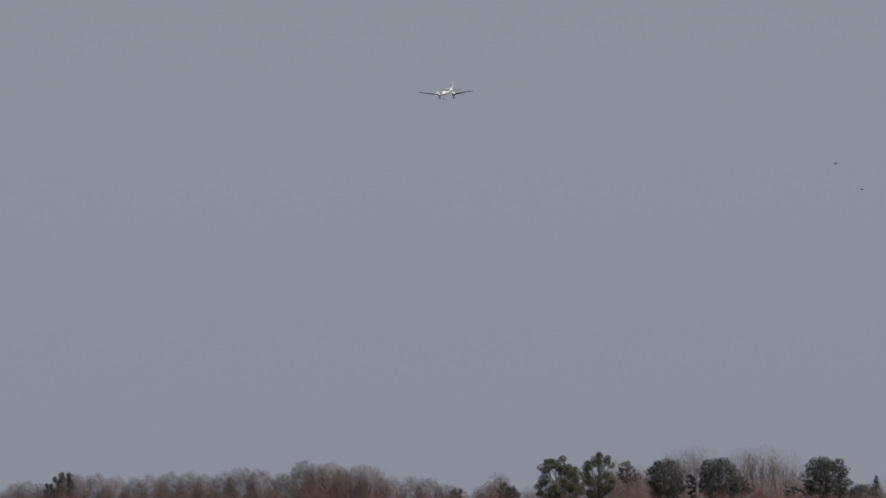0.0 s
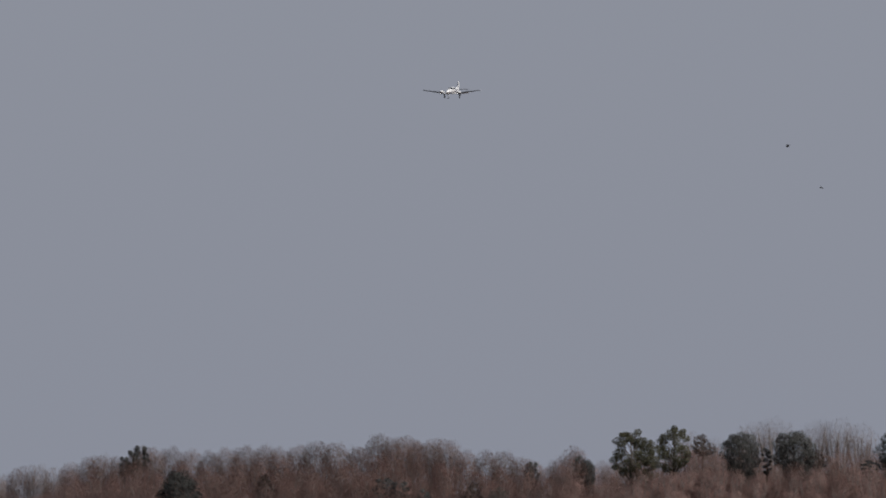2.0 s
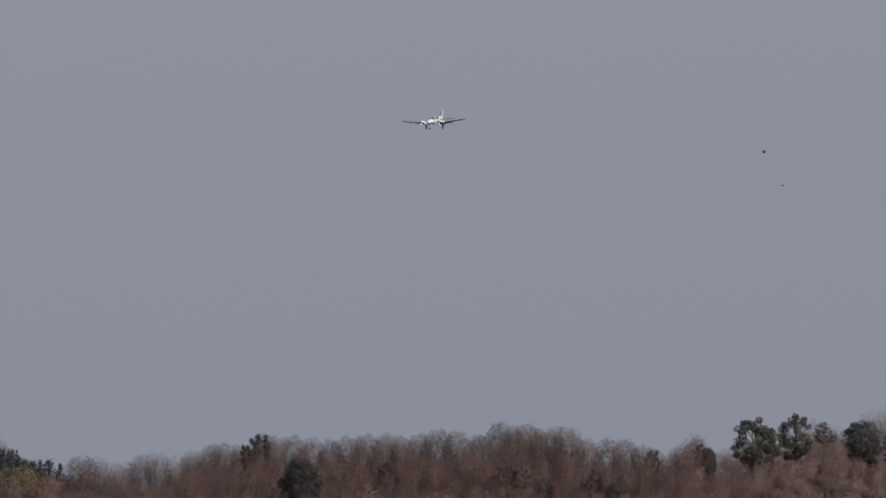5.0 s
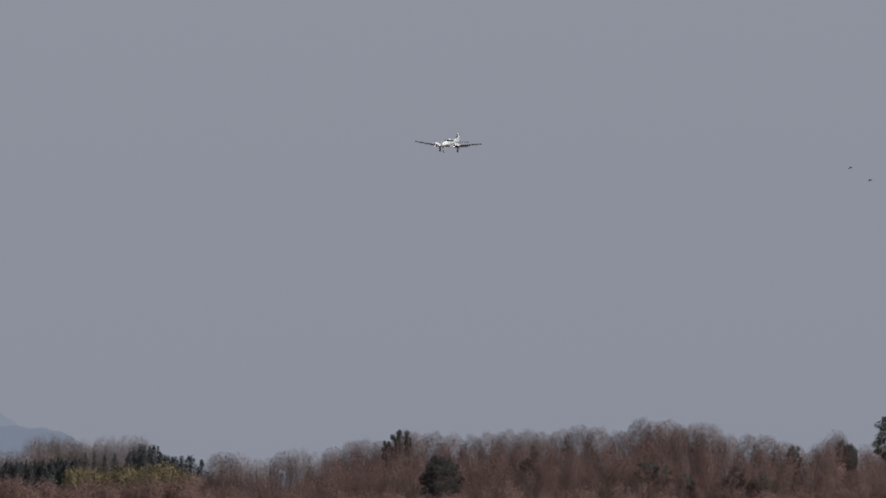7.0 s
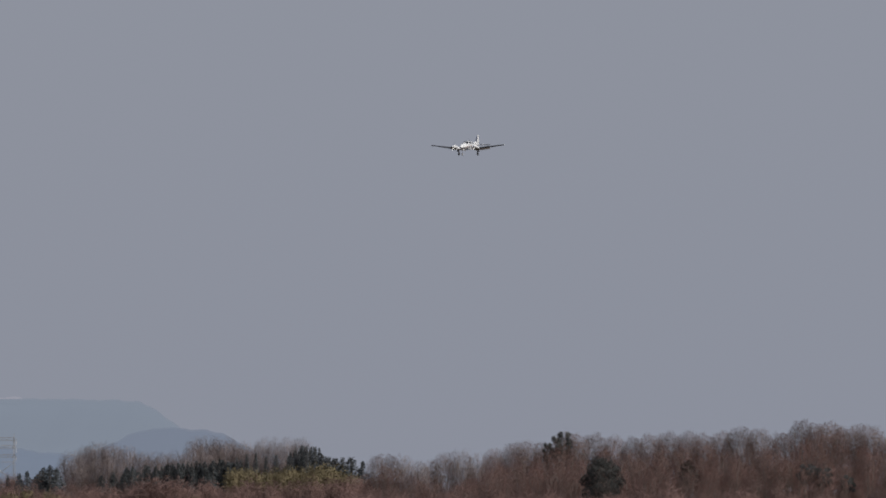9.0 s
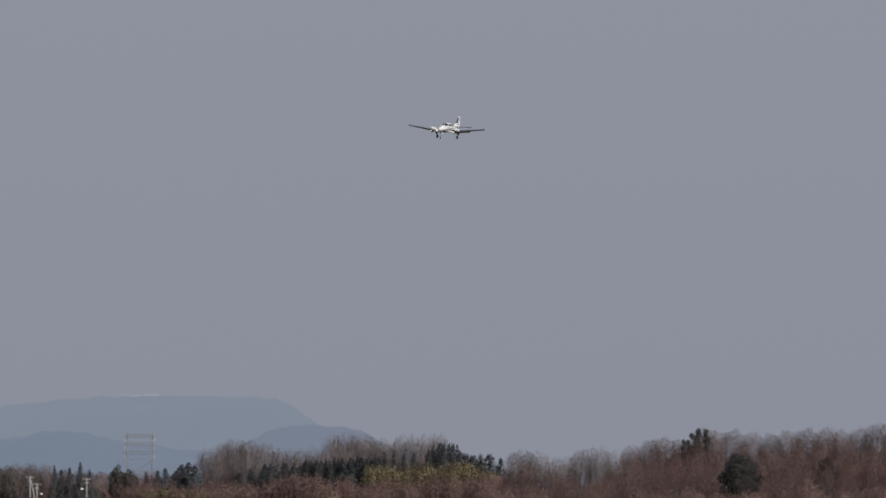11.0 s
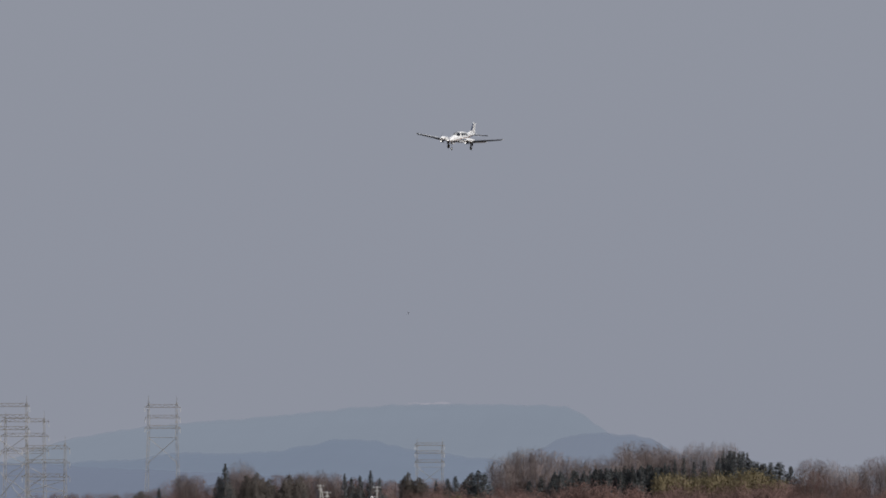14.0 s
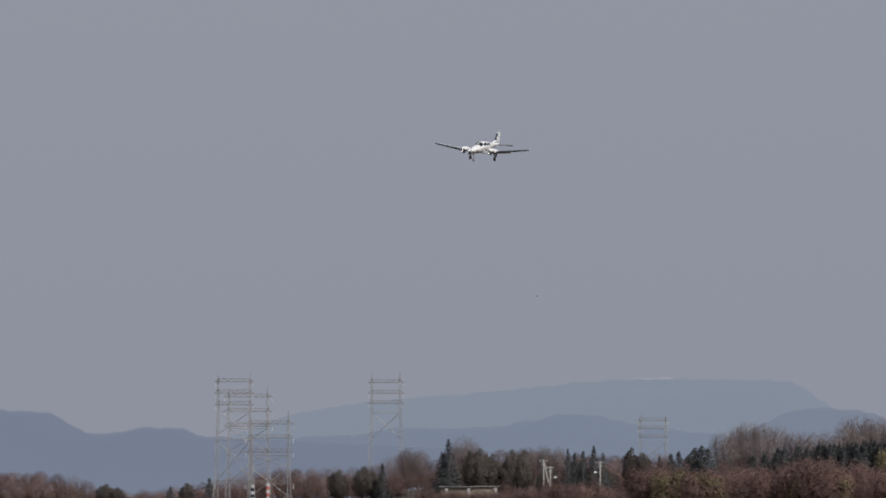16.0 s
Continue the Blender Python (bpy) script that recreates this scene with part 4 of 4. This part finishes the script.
def aeroplane():
    t = thing("twin_engine_aeroplane", "white twin-engine propeller aeroplane with lowered wheels in flight", "aeroplane")
    s = Shape()
    s.rings([[body_point(b[0], 360 * k / 28) for k in range(28)] for b in BODY])
    part("fuselage", s, M_PLANE, t, "white fuselage with a pointed nose", True)
    part("windscreen", skin_patch(1.34, 0.56, 32, 148, 0.02, 8, 12), M_GLASS, t, "dark sloping windscreen", True)
    part("centre_post", skin_patch(1.30, 0.60, 88, 92, 0.035, 6, 4), M_PLANE, t)
    for sgn in (0, 1):
        for y0, y1 in ((0.50, -0.22), (-0.32, -0.98), (-1.08, -1.55)):
            a0, a1 = (15, 51) if sgn == 0 else (165, 129)
            part("side_window", skin_patch(y0, y1, a0, a1, 0.012, 4, 5, -0.08), M_GLASS, t, "dark cabin window", True)
        a0, a1 = (-10, -4) if sgn == 0 else (190, 184)
        part("body_stripe", skin_patch(2.75, -4.9, a0, a1, 0.010, 26, 3), M_GOLD, t, "brown trim line along the fuselage", True)
        a0, a1 = (-28, -20) if sgn == 0 else (208, 200)
        part("lower_stripe", skin_patch(2.6, -4.4, a0, a1, 0.010, 26, 3), M_NAVY, t, "thin dark line along the fuselage", True)
    # belly panel: the shade under the fuselage is painted as dark skin
    part("belly", skin_patch(2.3, -3.6, 220, 320, 0.012, 20, 10), M_UNDER_SHADE, t, "underside of the fuselage with shade painted in", True)
    for g in (-1, 1):
        wing = part("wing", panel([(0.98, -1.45, -0.48, 0.32, g * 0.35), (0.80, -1.35, -0.40, 0.29, g * 1.4), (0.52, -1.12, -0.18, 0.22, g * 3.3), (0.20, -0.86, 0.09, 0.15, g * 5.50),
                                   (0.04, -0.80, 0.14, 0.11, g * 5.78), (-0.22, -0.72, 0.18, 0.06, g * 5.90)]), M_PLANE, t, "white low-mounted wing", True)
        s = Shape()
        s.rings([ring for ring in (
            [Vector((g * x, yl + 0.015, z)) + Vector((0, dy, dz)) for dy, dz in ((0, 0), (-0.04, th * 0.40), (-0.15, th * 0.56), (-0.34, -th * 0.40), (-0.05, -th * 0.30))]
            for x, yl, z, th in ((2.15, 0.70, -0.33, 0.30), (3.3, 0.53, -0.18, 0.25), (5.50, 0.20, 0.09, 0.17), (5.85, -0.02, 0.15, 0.14)))])
        part("deicing_boot", s, M_BOOT, wing, "black rubber leading edge")
        s = Shape()                                   # the wing's underside, its shade painted in, from root to tip
        low = [aerofoil(*q) for q in ((0.78, -1.30, -0.405, 0.30, g * 1.45), (0.50, -1.08, -0.185, 0.23, g * 3.3), (0.02, -0.79, 0.145, 0.13, g * 5.85))]
        rows = [[r[k] - Vector((0, 0, 0.006)) for k in (11, 10, 9, 8, 7)] for r in low]
        s.add([p for r in rows for p in r], [(i * 5 + k, i * 5 + k + 1, (i + 1) * 5 + k + 1, (i + 1) * 5 + k) for i in range(2) for k in range(4)])
        part("underside", s, M_UNDER_SHADE, wing, "wing underside skin with shade painted in")
        s = Shape()                                   # lowered flap
        s.rings([[Vector((g * x, yt + 0.10, z)), Vector((g * x, yt - 0.02, z + 0.05)), Vector((g * x, yt - 0.36, z - 0.20)), Vector((g * x, yt - 0.33, z - 0.22)), Vector((g * x, yt + 0.06, z - 0.06))]
                 for x, yt, z in ((0.75, -1.42, -0.50), (2.0, -1.30, -0.37), (3.2, -1.15, -0.24))])
        part("flap", s, M_PLANE, wing, "lowered white flap")
        s = Shape()
        s.rings([[Vector((g * x, yt + 0.05, z + 0.02)), Vector((g * x, yt - 0.10, z + 0.005)), Vector((g * x, yt - 0.10, z - 0.01)), Vector((g * x, yt + 0.05, z - 0.03))]
                 for x, yt, z in ((3.35, -1.12, -0.215), (5.2, -0.88, 0.06))])
        part("aileron", s, M_PLANE, wing)
        part("tip_light", lathe([(-0.05, 0.01, 0.17), (-0.1, 0.028, 0.17), (-0.2, 0.028, 0.17), (-0.28, 0.01, 0.17)], g * 5.87, 8), M_INSULATOR, wing, "pale wing tip light")
        nac = part("nacelle", lathe([(1.92, 0.165, -0.07), (1.88, 0.235, -0.08), (1.7, 0.298, -0.09), (1.3, 0.335, -0.11), (0.8, 0.335, -0.14), (0.1, 0.296, -0.20), (-0.6, 0.205, -0.27), (-1.25, 0.070, -0.31)],
                                    g * 1.68, 16, 0.84), M_PLANE, t, "white engine nacelle", True)
        # dark panel that paints the shade on the nacelle's lower half
        s = Shape()
        rows = [[Vector((g * 1.68 + r * 1.03 * math.cos(radians(a)), y, z + r * 0.87 * math.sin(radians(a)))) for a in range(205, 336, 13)]
                for y, r, z in ((1.62, 0.305, -0.09), (1.3, 0.335, -0.11), (0.8, 0.335, -0.14), (0.1, 0.296, -0.20), (-0.6, 0.205, -0.27))]
        w = len(rows[0])
        s.add([p for r in rows for p in r], [(i * w + k, i * w + k + 1, (i + 1) * w + k + 1, (i + 1) * w + k) for i in range(len(rows) - 1) for k in range(w - 1)])
        part("lower_cowl", s, M_UNDER_SHADE, nac, "lower cowl with shade painted in", True)
        for k in (-1, 1):
            s = lathe([(1.925, 0.03, -0.12), (1.93, 0.07, -0.12), (1.90, 0.08, -0.12)], g * 1.68 + k * 0.27, 10, 0.7)
            part("air_intake", s, M_BLACK, nac, "dark cooling intake")
        s = lathe([(1.75, 0.02, -0.48), (1.7, 0.07, -0.49), (1.2, 0.10, -0.52), (0.8, 0.03, -0.52)], g * 1.68, 8)
        part("exhaust_fairing", s, M_BOOT, nac, "dark exhaust stack")
        # small emissive disc that makes a white dot on the nacelle front
        part("landing_lamp", lathe([(1.80, 0.055, -0.40), (1.82, 0.045, -0.40), (1.83, 0.015, -0.40)], g * 1.68, 10), M_WHITE_DOT, nac, "small emissive white dot on the nacelle front")
        prop = new("propeller")
        prop.parent = t
        tagged(prop, "spinning three-bladed propeller with polished spinner")
        prop.matrix_basis = Matrix.Translation((g * 1.68, 1.96, -0.07))
        part("spinner", lathe([(-0.04, 0.19, 0), (0.08, 0.18, 0), (0.2, 0.13, 0), (0.3, 0.06, 0), (0.34, 0.01, 0)], 0, 14), M_CHROME, prop, "polished spinner", True)
        for k in range(3):
            s = Shape()
            q = Matrix.Rotation(2 * math.pi * k / 3, 4, "Y")
            s.rings([[q @ Vector((a * w, 0.04 + a * w * 0.35 + b * 0.015, r)) for a, b in ((-1, 0), (0, 1), (1, 0), (0, -1))]
                     for r, w in ((0.15, 0.05), (0.35, 0.085), (0.65, 0.08), (0.9, 0.06), (0.96, 0.02))])
            part("blade", s, M_BLADE, prop, "blurred dark blade")
        PROPS.append(prop)
        # main wheels
        leg = Shape()
        leg.tube((g * 1.5, -0.42, -0.42), (g * 1.46, -0.45, -1.16), 0.075, 0.055, 8)
        leg.tube((g * 1.5, 0.15, -0.45), (g * 1.47, -0.42, -0.85), 0.035, 0.03, 6)
        leg.tube((g * 1.38, -0.45, -1.18), (g * 1.58, -0.45, -1.18), 0.04, 0.04, 6)
        gear = part("main_gear", leg, M_STEEL_DARK, t, "dark main landing gear leg")
        wheel(gear, g * 1.52, -0.45, -1.20, 0.25, 0.18)
        door = Shape()
        door.box((g * 1.68 - 0.012, -0.75, -0.92), (g * 1.68 + 0.012, -0.20, -0.45))
        part("gear_door", door, M_UNDER_SHADE, gear)
        # tailplane
        tail = part("tailplane", panel([(-4.05, -5.12, 0.17, 0.13, g * 0.06), (-4.20, -5.10, 0.16, 0.10, g * 1.0), (-4.42, -5.08, 0.15, 0.07, g * 1.9), (-4.60, -5.05, 0.15, 0.03, g * 2.02)]), M_PLANE, t,
                    "white tailplane", True)
        s = Shape()
        s.rings([[Vector((g * x, yl + 0.012, z)) + Vector((0, dy, dz)) for dy, dz in ((0, 0), (-0.04, 0.045), (-0.12, 0.06), (-0.14, -0.055), (-0.04, -0.035))]
                 for x, yl, z in ((0.4, -4.10, 0.17), (1.9, -4.42, 0.15), (2.01, -4.59, 0.15))])
        part("deicing_boot", s, M_BOOT, tail, "black rubber leading edge")
    nose = Shape()
    nose.tube((0, 2.2, -0.4), (0, 2.27, -1.2), 0.018, 0.016, 8)
    nose.tube((0, 1.75, -0.45), (0, 2.22, -0.8), 0.02, 0.018, 6)
    gear = part("nose_gear", nose, M_STEEL_DARK, t, "dark nose landing gear leg")
    wheel(gear, 0, 2.27, -1.26, 0.19, 0.13)
    door = Shape()
    for k in (-1, 1):
        door.box((k * 0.17 - 0.01, 1.7, -0.66), (k * 0.17 + 0.01, 2.35, -0.38))
    part("gear_door", door, M_PLANE, gear)

    def upright(rows):
        s = Shape()
        s.rings([[Vector((th * b, yl - (yl - yt) * a, z)) for a, b in ((0, 0), (0.12, 0.7), (0.4, 1), (0.8, 0.45), (1, 0.05), (0.8, -0.45), (0.4, -1), (0.12, -0.7))] for yl, yt, z, th in rows])
        return s
    fin = part("fin", upright([(-2.40, -5.10, 0.40, 0.10), (-3.20, -5.10, 0.52, 0.09), (-3.80, -5.12, 0.68, 0.08), (-4.05, -5.16, 0.9, 0.07), (-4.50, -5.24, 1.52, 0.05), (-4.62, -5.26, 1.64, 0.04), (-4.78, -5.26, 1.70, 0.01)]),
               M_PLANE, t, "white swept tail fin", True)
    part("fin_band", upright([(-3.81, -4.72, 0.72, 0.088), (-4.03, -4.79, 0.90, 0.082), (-4.49, -5.00, 1.52, 0.062)]), M_NAVY, fin, "dark blue band along the fin")
    part("fin_tip_band", upright([(-4.55, -5.25, 1.56, 0.055), (-4.59, -5.25, 1.61, 0.05)]), M_NAVY, fin, "dark band near the fin tip")
    part("rudder", upright([(-5.12, -5.40, 0.30, 0.05), (-5.18, -5.42, 0.9, 0.045), (-5.25, -5.42, 1.6, 0.035)]), M_PLANE, t, "white rudder")
    s = Shape()
    s.tube((0, -0.9, 0.78), (0, -1.0, 1.05), 0.02, 0.012, 5)
    part("aerial", s, M_BLACK, t, "thin dark aerial")
    return t


PROPS = []
plane = aeroplane()


# ---- birds ----
def bird(label, size=1.0):
    t = thing("crow", label, "bird", "birds in flight")
    s = Shape()
    s.rings([[Vector((r * math.cos(k * math.pi / 4), y, z + r * math.sin(k * math.pi / 4))) for k in range(8)]
             for y, r, z in ((0.34, 0.008, 0.01), (0.28, 0.045, 0.02), (0.20, 0.075, 0.02), (0.06, 0.115, 0), (-0.12, 0.09, 0), (-0.22, 0.04, 0.01))])
    s.v = [tuple(c * size for c in p) for p in s.v]
    part("body", s, M_BIRD, t, "", True)
    s = Shape()
    s.rings([[Vector((w * a, y, 0.01 + 0.01 * b)) for a, b in ((-1, 0), (0, 1), (1, 0), (0, -1))] for y, w in ((-0.15, 0.04), (-0.28, 0.08), (-0.33, 0.07))])
    s.v = [tuple(c * size for c in p) for p in s.v]
    part("tail", s, M_BIRD, t)
    wings = []
    for g in (-1, 1):
        s = Shape()
        s.rings([[Vector((g * x, yl - (yl - yt) * a, z + 0.03 * b)) for a, b in ((0, 0), (0.4, 1), (1, 0), (0.4, -1))]
                 for x, yl, yt, z in ((0.0, 0.16, -0.16, 0), (0.22, 0.21, -0.17, 0.015), (0.44, 0.14, -0.16, 0.02), (0.62, -0.02, -0.14, 0.02))])
        s.v = [tuple(c * size for c in p) for p in s.v]
        wings.append((g, part("wing", s, M_BIRD, t)))
    return t, wings


crow_a, wings_a = bird("black crow flapping across the sky", 0.85)
crow_b, wings_b = bird("black crow gliding below another", 0.8)
crow_c, wings_c = bird("distant black crow crossing before the mountains", 0.75)
BIRD_A = [
    (0, 142.74, 1241.82, 62.58),
    (0.3, 140.63, 1242.06, 62.25),
    (0.6, 137.71, 1242.39, 61.53),
    (1, 134.10, 1242.79, 60.99),
    (1.5, 129.20, 1243.30, 60.99),
    (2, 124.63, 1243.77, 61.16),
    (2.5, 120.30, 1244.20, 61.08),
    (3.1, 115.73, 1244.63, 60.81),
    (3.5, 112.90, 1244.89, 61.12),
    (3.7, 111.40, 1245.03, 61.24),
    (5.8, 101.58, 1245.87, 57.23),
    (6, 101.74, 1245.85, 57.48),
    (6.2, 101.28, 1245.89, 56.58),
    (6.5, 98.33, 1246.13, 56.56),
    (7, 95.25, 1246.37, 55.73),
    (7.4, 91.95, 1246.61, 55.14),
    (8, 86.41, 1247.01, 56.15),
    (8.2, 84.98, 1247.11, 56.70),
    (8.6, 83.68, 1247.20, 57.06),
    (16, 199.60, 1233.96, 61.16),
]
BIRD_B = [
    (0, 146.56, 1241.38, 58.74),
    (0.3, 144.70, 1241.60, 58.40),
    (0.6, 141.94, 1241.91, 57.43),
    (1, 138.75, 1242.28, 56.98),
    (1.5, 134.02, 1242.79, 55.98),
    (2, 129.62, 1243.26, 55.14),
    (2.5, 124.71, 1243.76, 54.47),
    (3.1, 119.31, 1244.29, 53.30),
    (3.5, 115.56, 1244.65, 53.35),
    (3.7, 113.82, 1244.81, 53.39),
    (5.8, 102.66, 1245.78, 54.47),
    (6, 102.08, 1245.83, 54.81),
    (6.2, 102.61, 1245.78, 53.82),
    (6.5, 100.25, 1245.97, 54.47),
    (7, 98.16, 1246.14, 53.89),
    (7.4, 95.36, 1246.36, 52.72),
    (7.8, 92.95, 1246.54, 53.42),
    (16, 207.84, 1232.60, 57.82),
]
BIRD_C = [
    (0, -620.0, 2830.0, 84.0),
    (10.0, -262.0, 2845.0, 82.0),
    (12.2, -150.0, 2848.0, 79.5),
    (13.2, -116.41, 2847.62, 78.70),
    (13.8, -124.80, 2797.22, 76.72),
    (14.2, -130.04, 2796.98, 76.01),
    (14.6, -133.85, 2796.80, 75.15),
    (15, -141.25, 2796.43, 74.62),
    (15.4, -147.68, 2796.10, 73.24),
    (16, -159.20, 2795.47, 73.69),
]

def flight(x, y, z, heading, pitch, roll):
    """The pose of a thing that flies, nose along its y. heading: degrees from due south towards the west."""
    h, p, r = radians(heading), radians(pitch), radians(roll)
    ahead = Vector((-math.sin(h) * math.cos(p), -math.cos(h) * math.cos(p), math.sin(p)))
    right = ahead.cross(Vector((0, 0, 1))).normalized()
    up = right.cross(ahead)
    right, up = right * math.cos(r) - up * math.sin(r), up * math.cos(r) + right * math.sin(r)
    m = Matrix((right, ahead, up)).transposed().to_4x4()
    m.translation = (x, y, z)
    return m


FLIGHT = [
    (0, flight(121.36, 1772.99, 103.23, 19.0, -7.2, 0.9)),
    (0.5, flight(115.80, 1741.89, 100.28, 19.0, -8.3, 3.5)),
    (1, flight(110.67, 1713.84, 97.17, 19.4, -7.0, 3.1)),
    (1.5, flight(104.74, 1684.79, 94.40, 19.7, -3.2, 0.8)),
    (2, flight(99.62, 1656.03, 91.54, 20.1, -5.2, -0.9)),
    (2.5, flight(94.18, 1627.62, 88.73, 20.4, -4.8, -0.3)),
    (3, flight(89.00, 1599.12, 86.12, 20.8, -6.4, 0.7)),
    (3.5, flight(83.38, 1571.79, 83.45, 20.8, -7.2, 3.3)),
    (4.75, flight(68.40, 1504.80, 76.55, 20.8, -5.9, 1.6)),
    (6, flight(52.83, 1438.18, 69.81, 20.7, -4.7, 0.1)),
    (6.5, flight(46.54, 1412.43, 67.36, 20.7, -4.4, -0.8)),
    (7, flight(40.11, 1397.53, 66.13, 20.6, -4.2, -3.0)),
    (7.5, flight(33.64, 1361.83, 64.14, 20.4, -3.8, -4.2)),
    (8, flight(27.27, 1336.98, 63.06, 20.2, -3.5, -2.6)),
    (8.5, flight(21.60, 1312.45, 61.85, 20.1, -3.1, 0.0)),
    (9, flight(15.33, 1288.23, 60.96, 19.9, -2.8, -0.4)),
    (9.5, flight(9.30, 1253.86, 59.67, 19.7, -2.4, -1.1)),
    (10, flight(3.23, 1240.71, 59.66, 19.8, -2.7, -4.3)),
    (12.5, flight(-24.99, 1125.27, 56.67, 20.1, -4.0, -2.1)),
    (13, flight(-30.78, 1105.74, 55.45, 20.1, -4.5, -1.0)),
    (13.5, flight(-36.39, 1084.37, 54.10, 20.0, -5.0, -2.1)),
    (14, flight(-42.24, 1063.32, 52.38, 19.9, -5.6, -5.0)),
    (14.5, flight(-47.84, 1044.94, 50.57, 19.9, -6.1, -8.6)),
    (15, flight(-52.76, 1022.20, 48.25, 20.4, -6.0, -8.4)),
    (15.5, flight(-57.71, 1002.12, 46.10, 20.2, -5.8, -6.5)),
    (16, flight(-62.18, 979.10, 44.36, 18.9, -5.4, -5.0)),
]


def motions():
    walk(plane, FLIGHT)
    for prop in PROPS:
        home = prop.matrix_basis.copy()
        walk(prop, [(k / 10, home @ Matrix.Rotation(radians(77 * k), 4, "Y")) for k in range(161)])
    for crow, wings, way, beat, turn in ((crow_a, wings_a, BIRD_A, 0.30, 70), (crow_b, wings_b, BIRD_B, 0.36, 60), (crow_c, wings_c, BIRD_C, 0.33, 80)):
        rows = []
        for i, (t, x, y, z) in enumerate(way):
            rows.append((t, flight(x, y, z, turn if t < 3.4 or way is BIRD_C else -turn * 0.8, 3, 12 * math.sin(2.1 * t))))
        walk(crow, rows)
        for g, w in wings:
            walk(w, [(k / 10, Matrix.Rotation(-g * radians(10 + 34 * math.sin(2 * math.pi * k / 10 / beat / 2)), 4, "Y")) for k in range(161)])


motions()
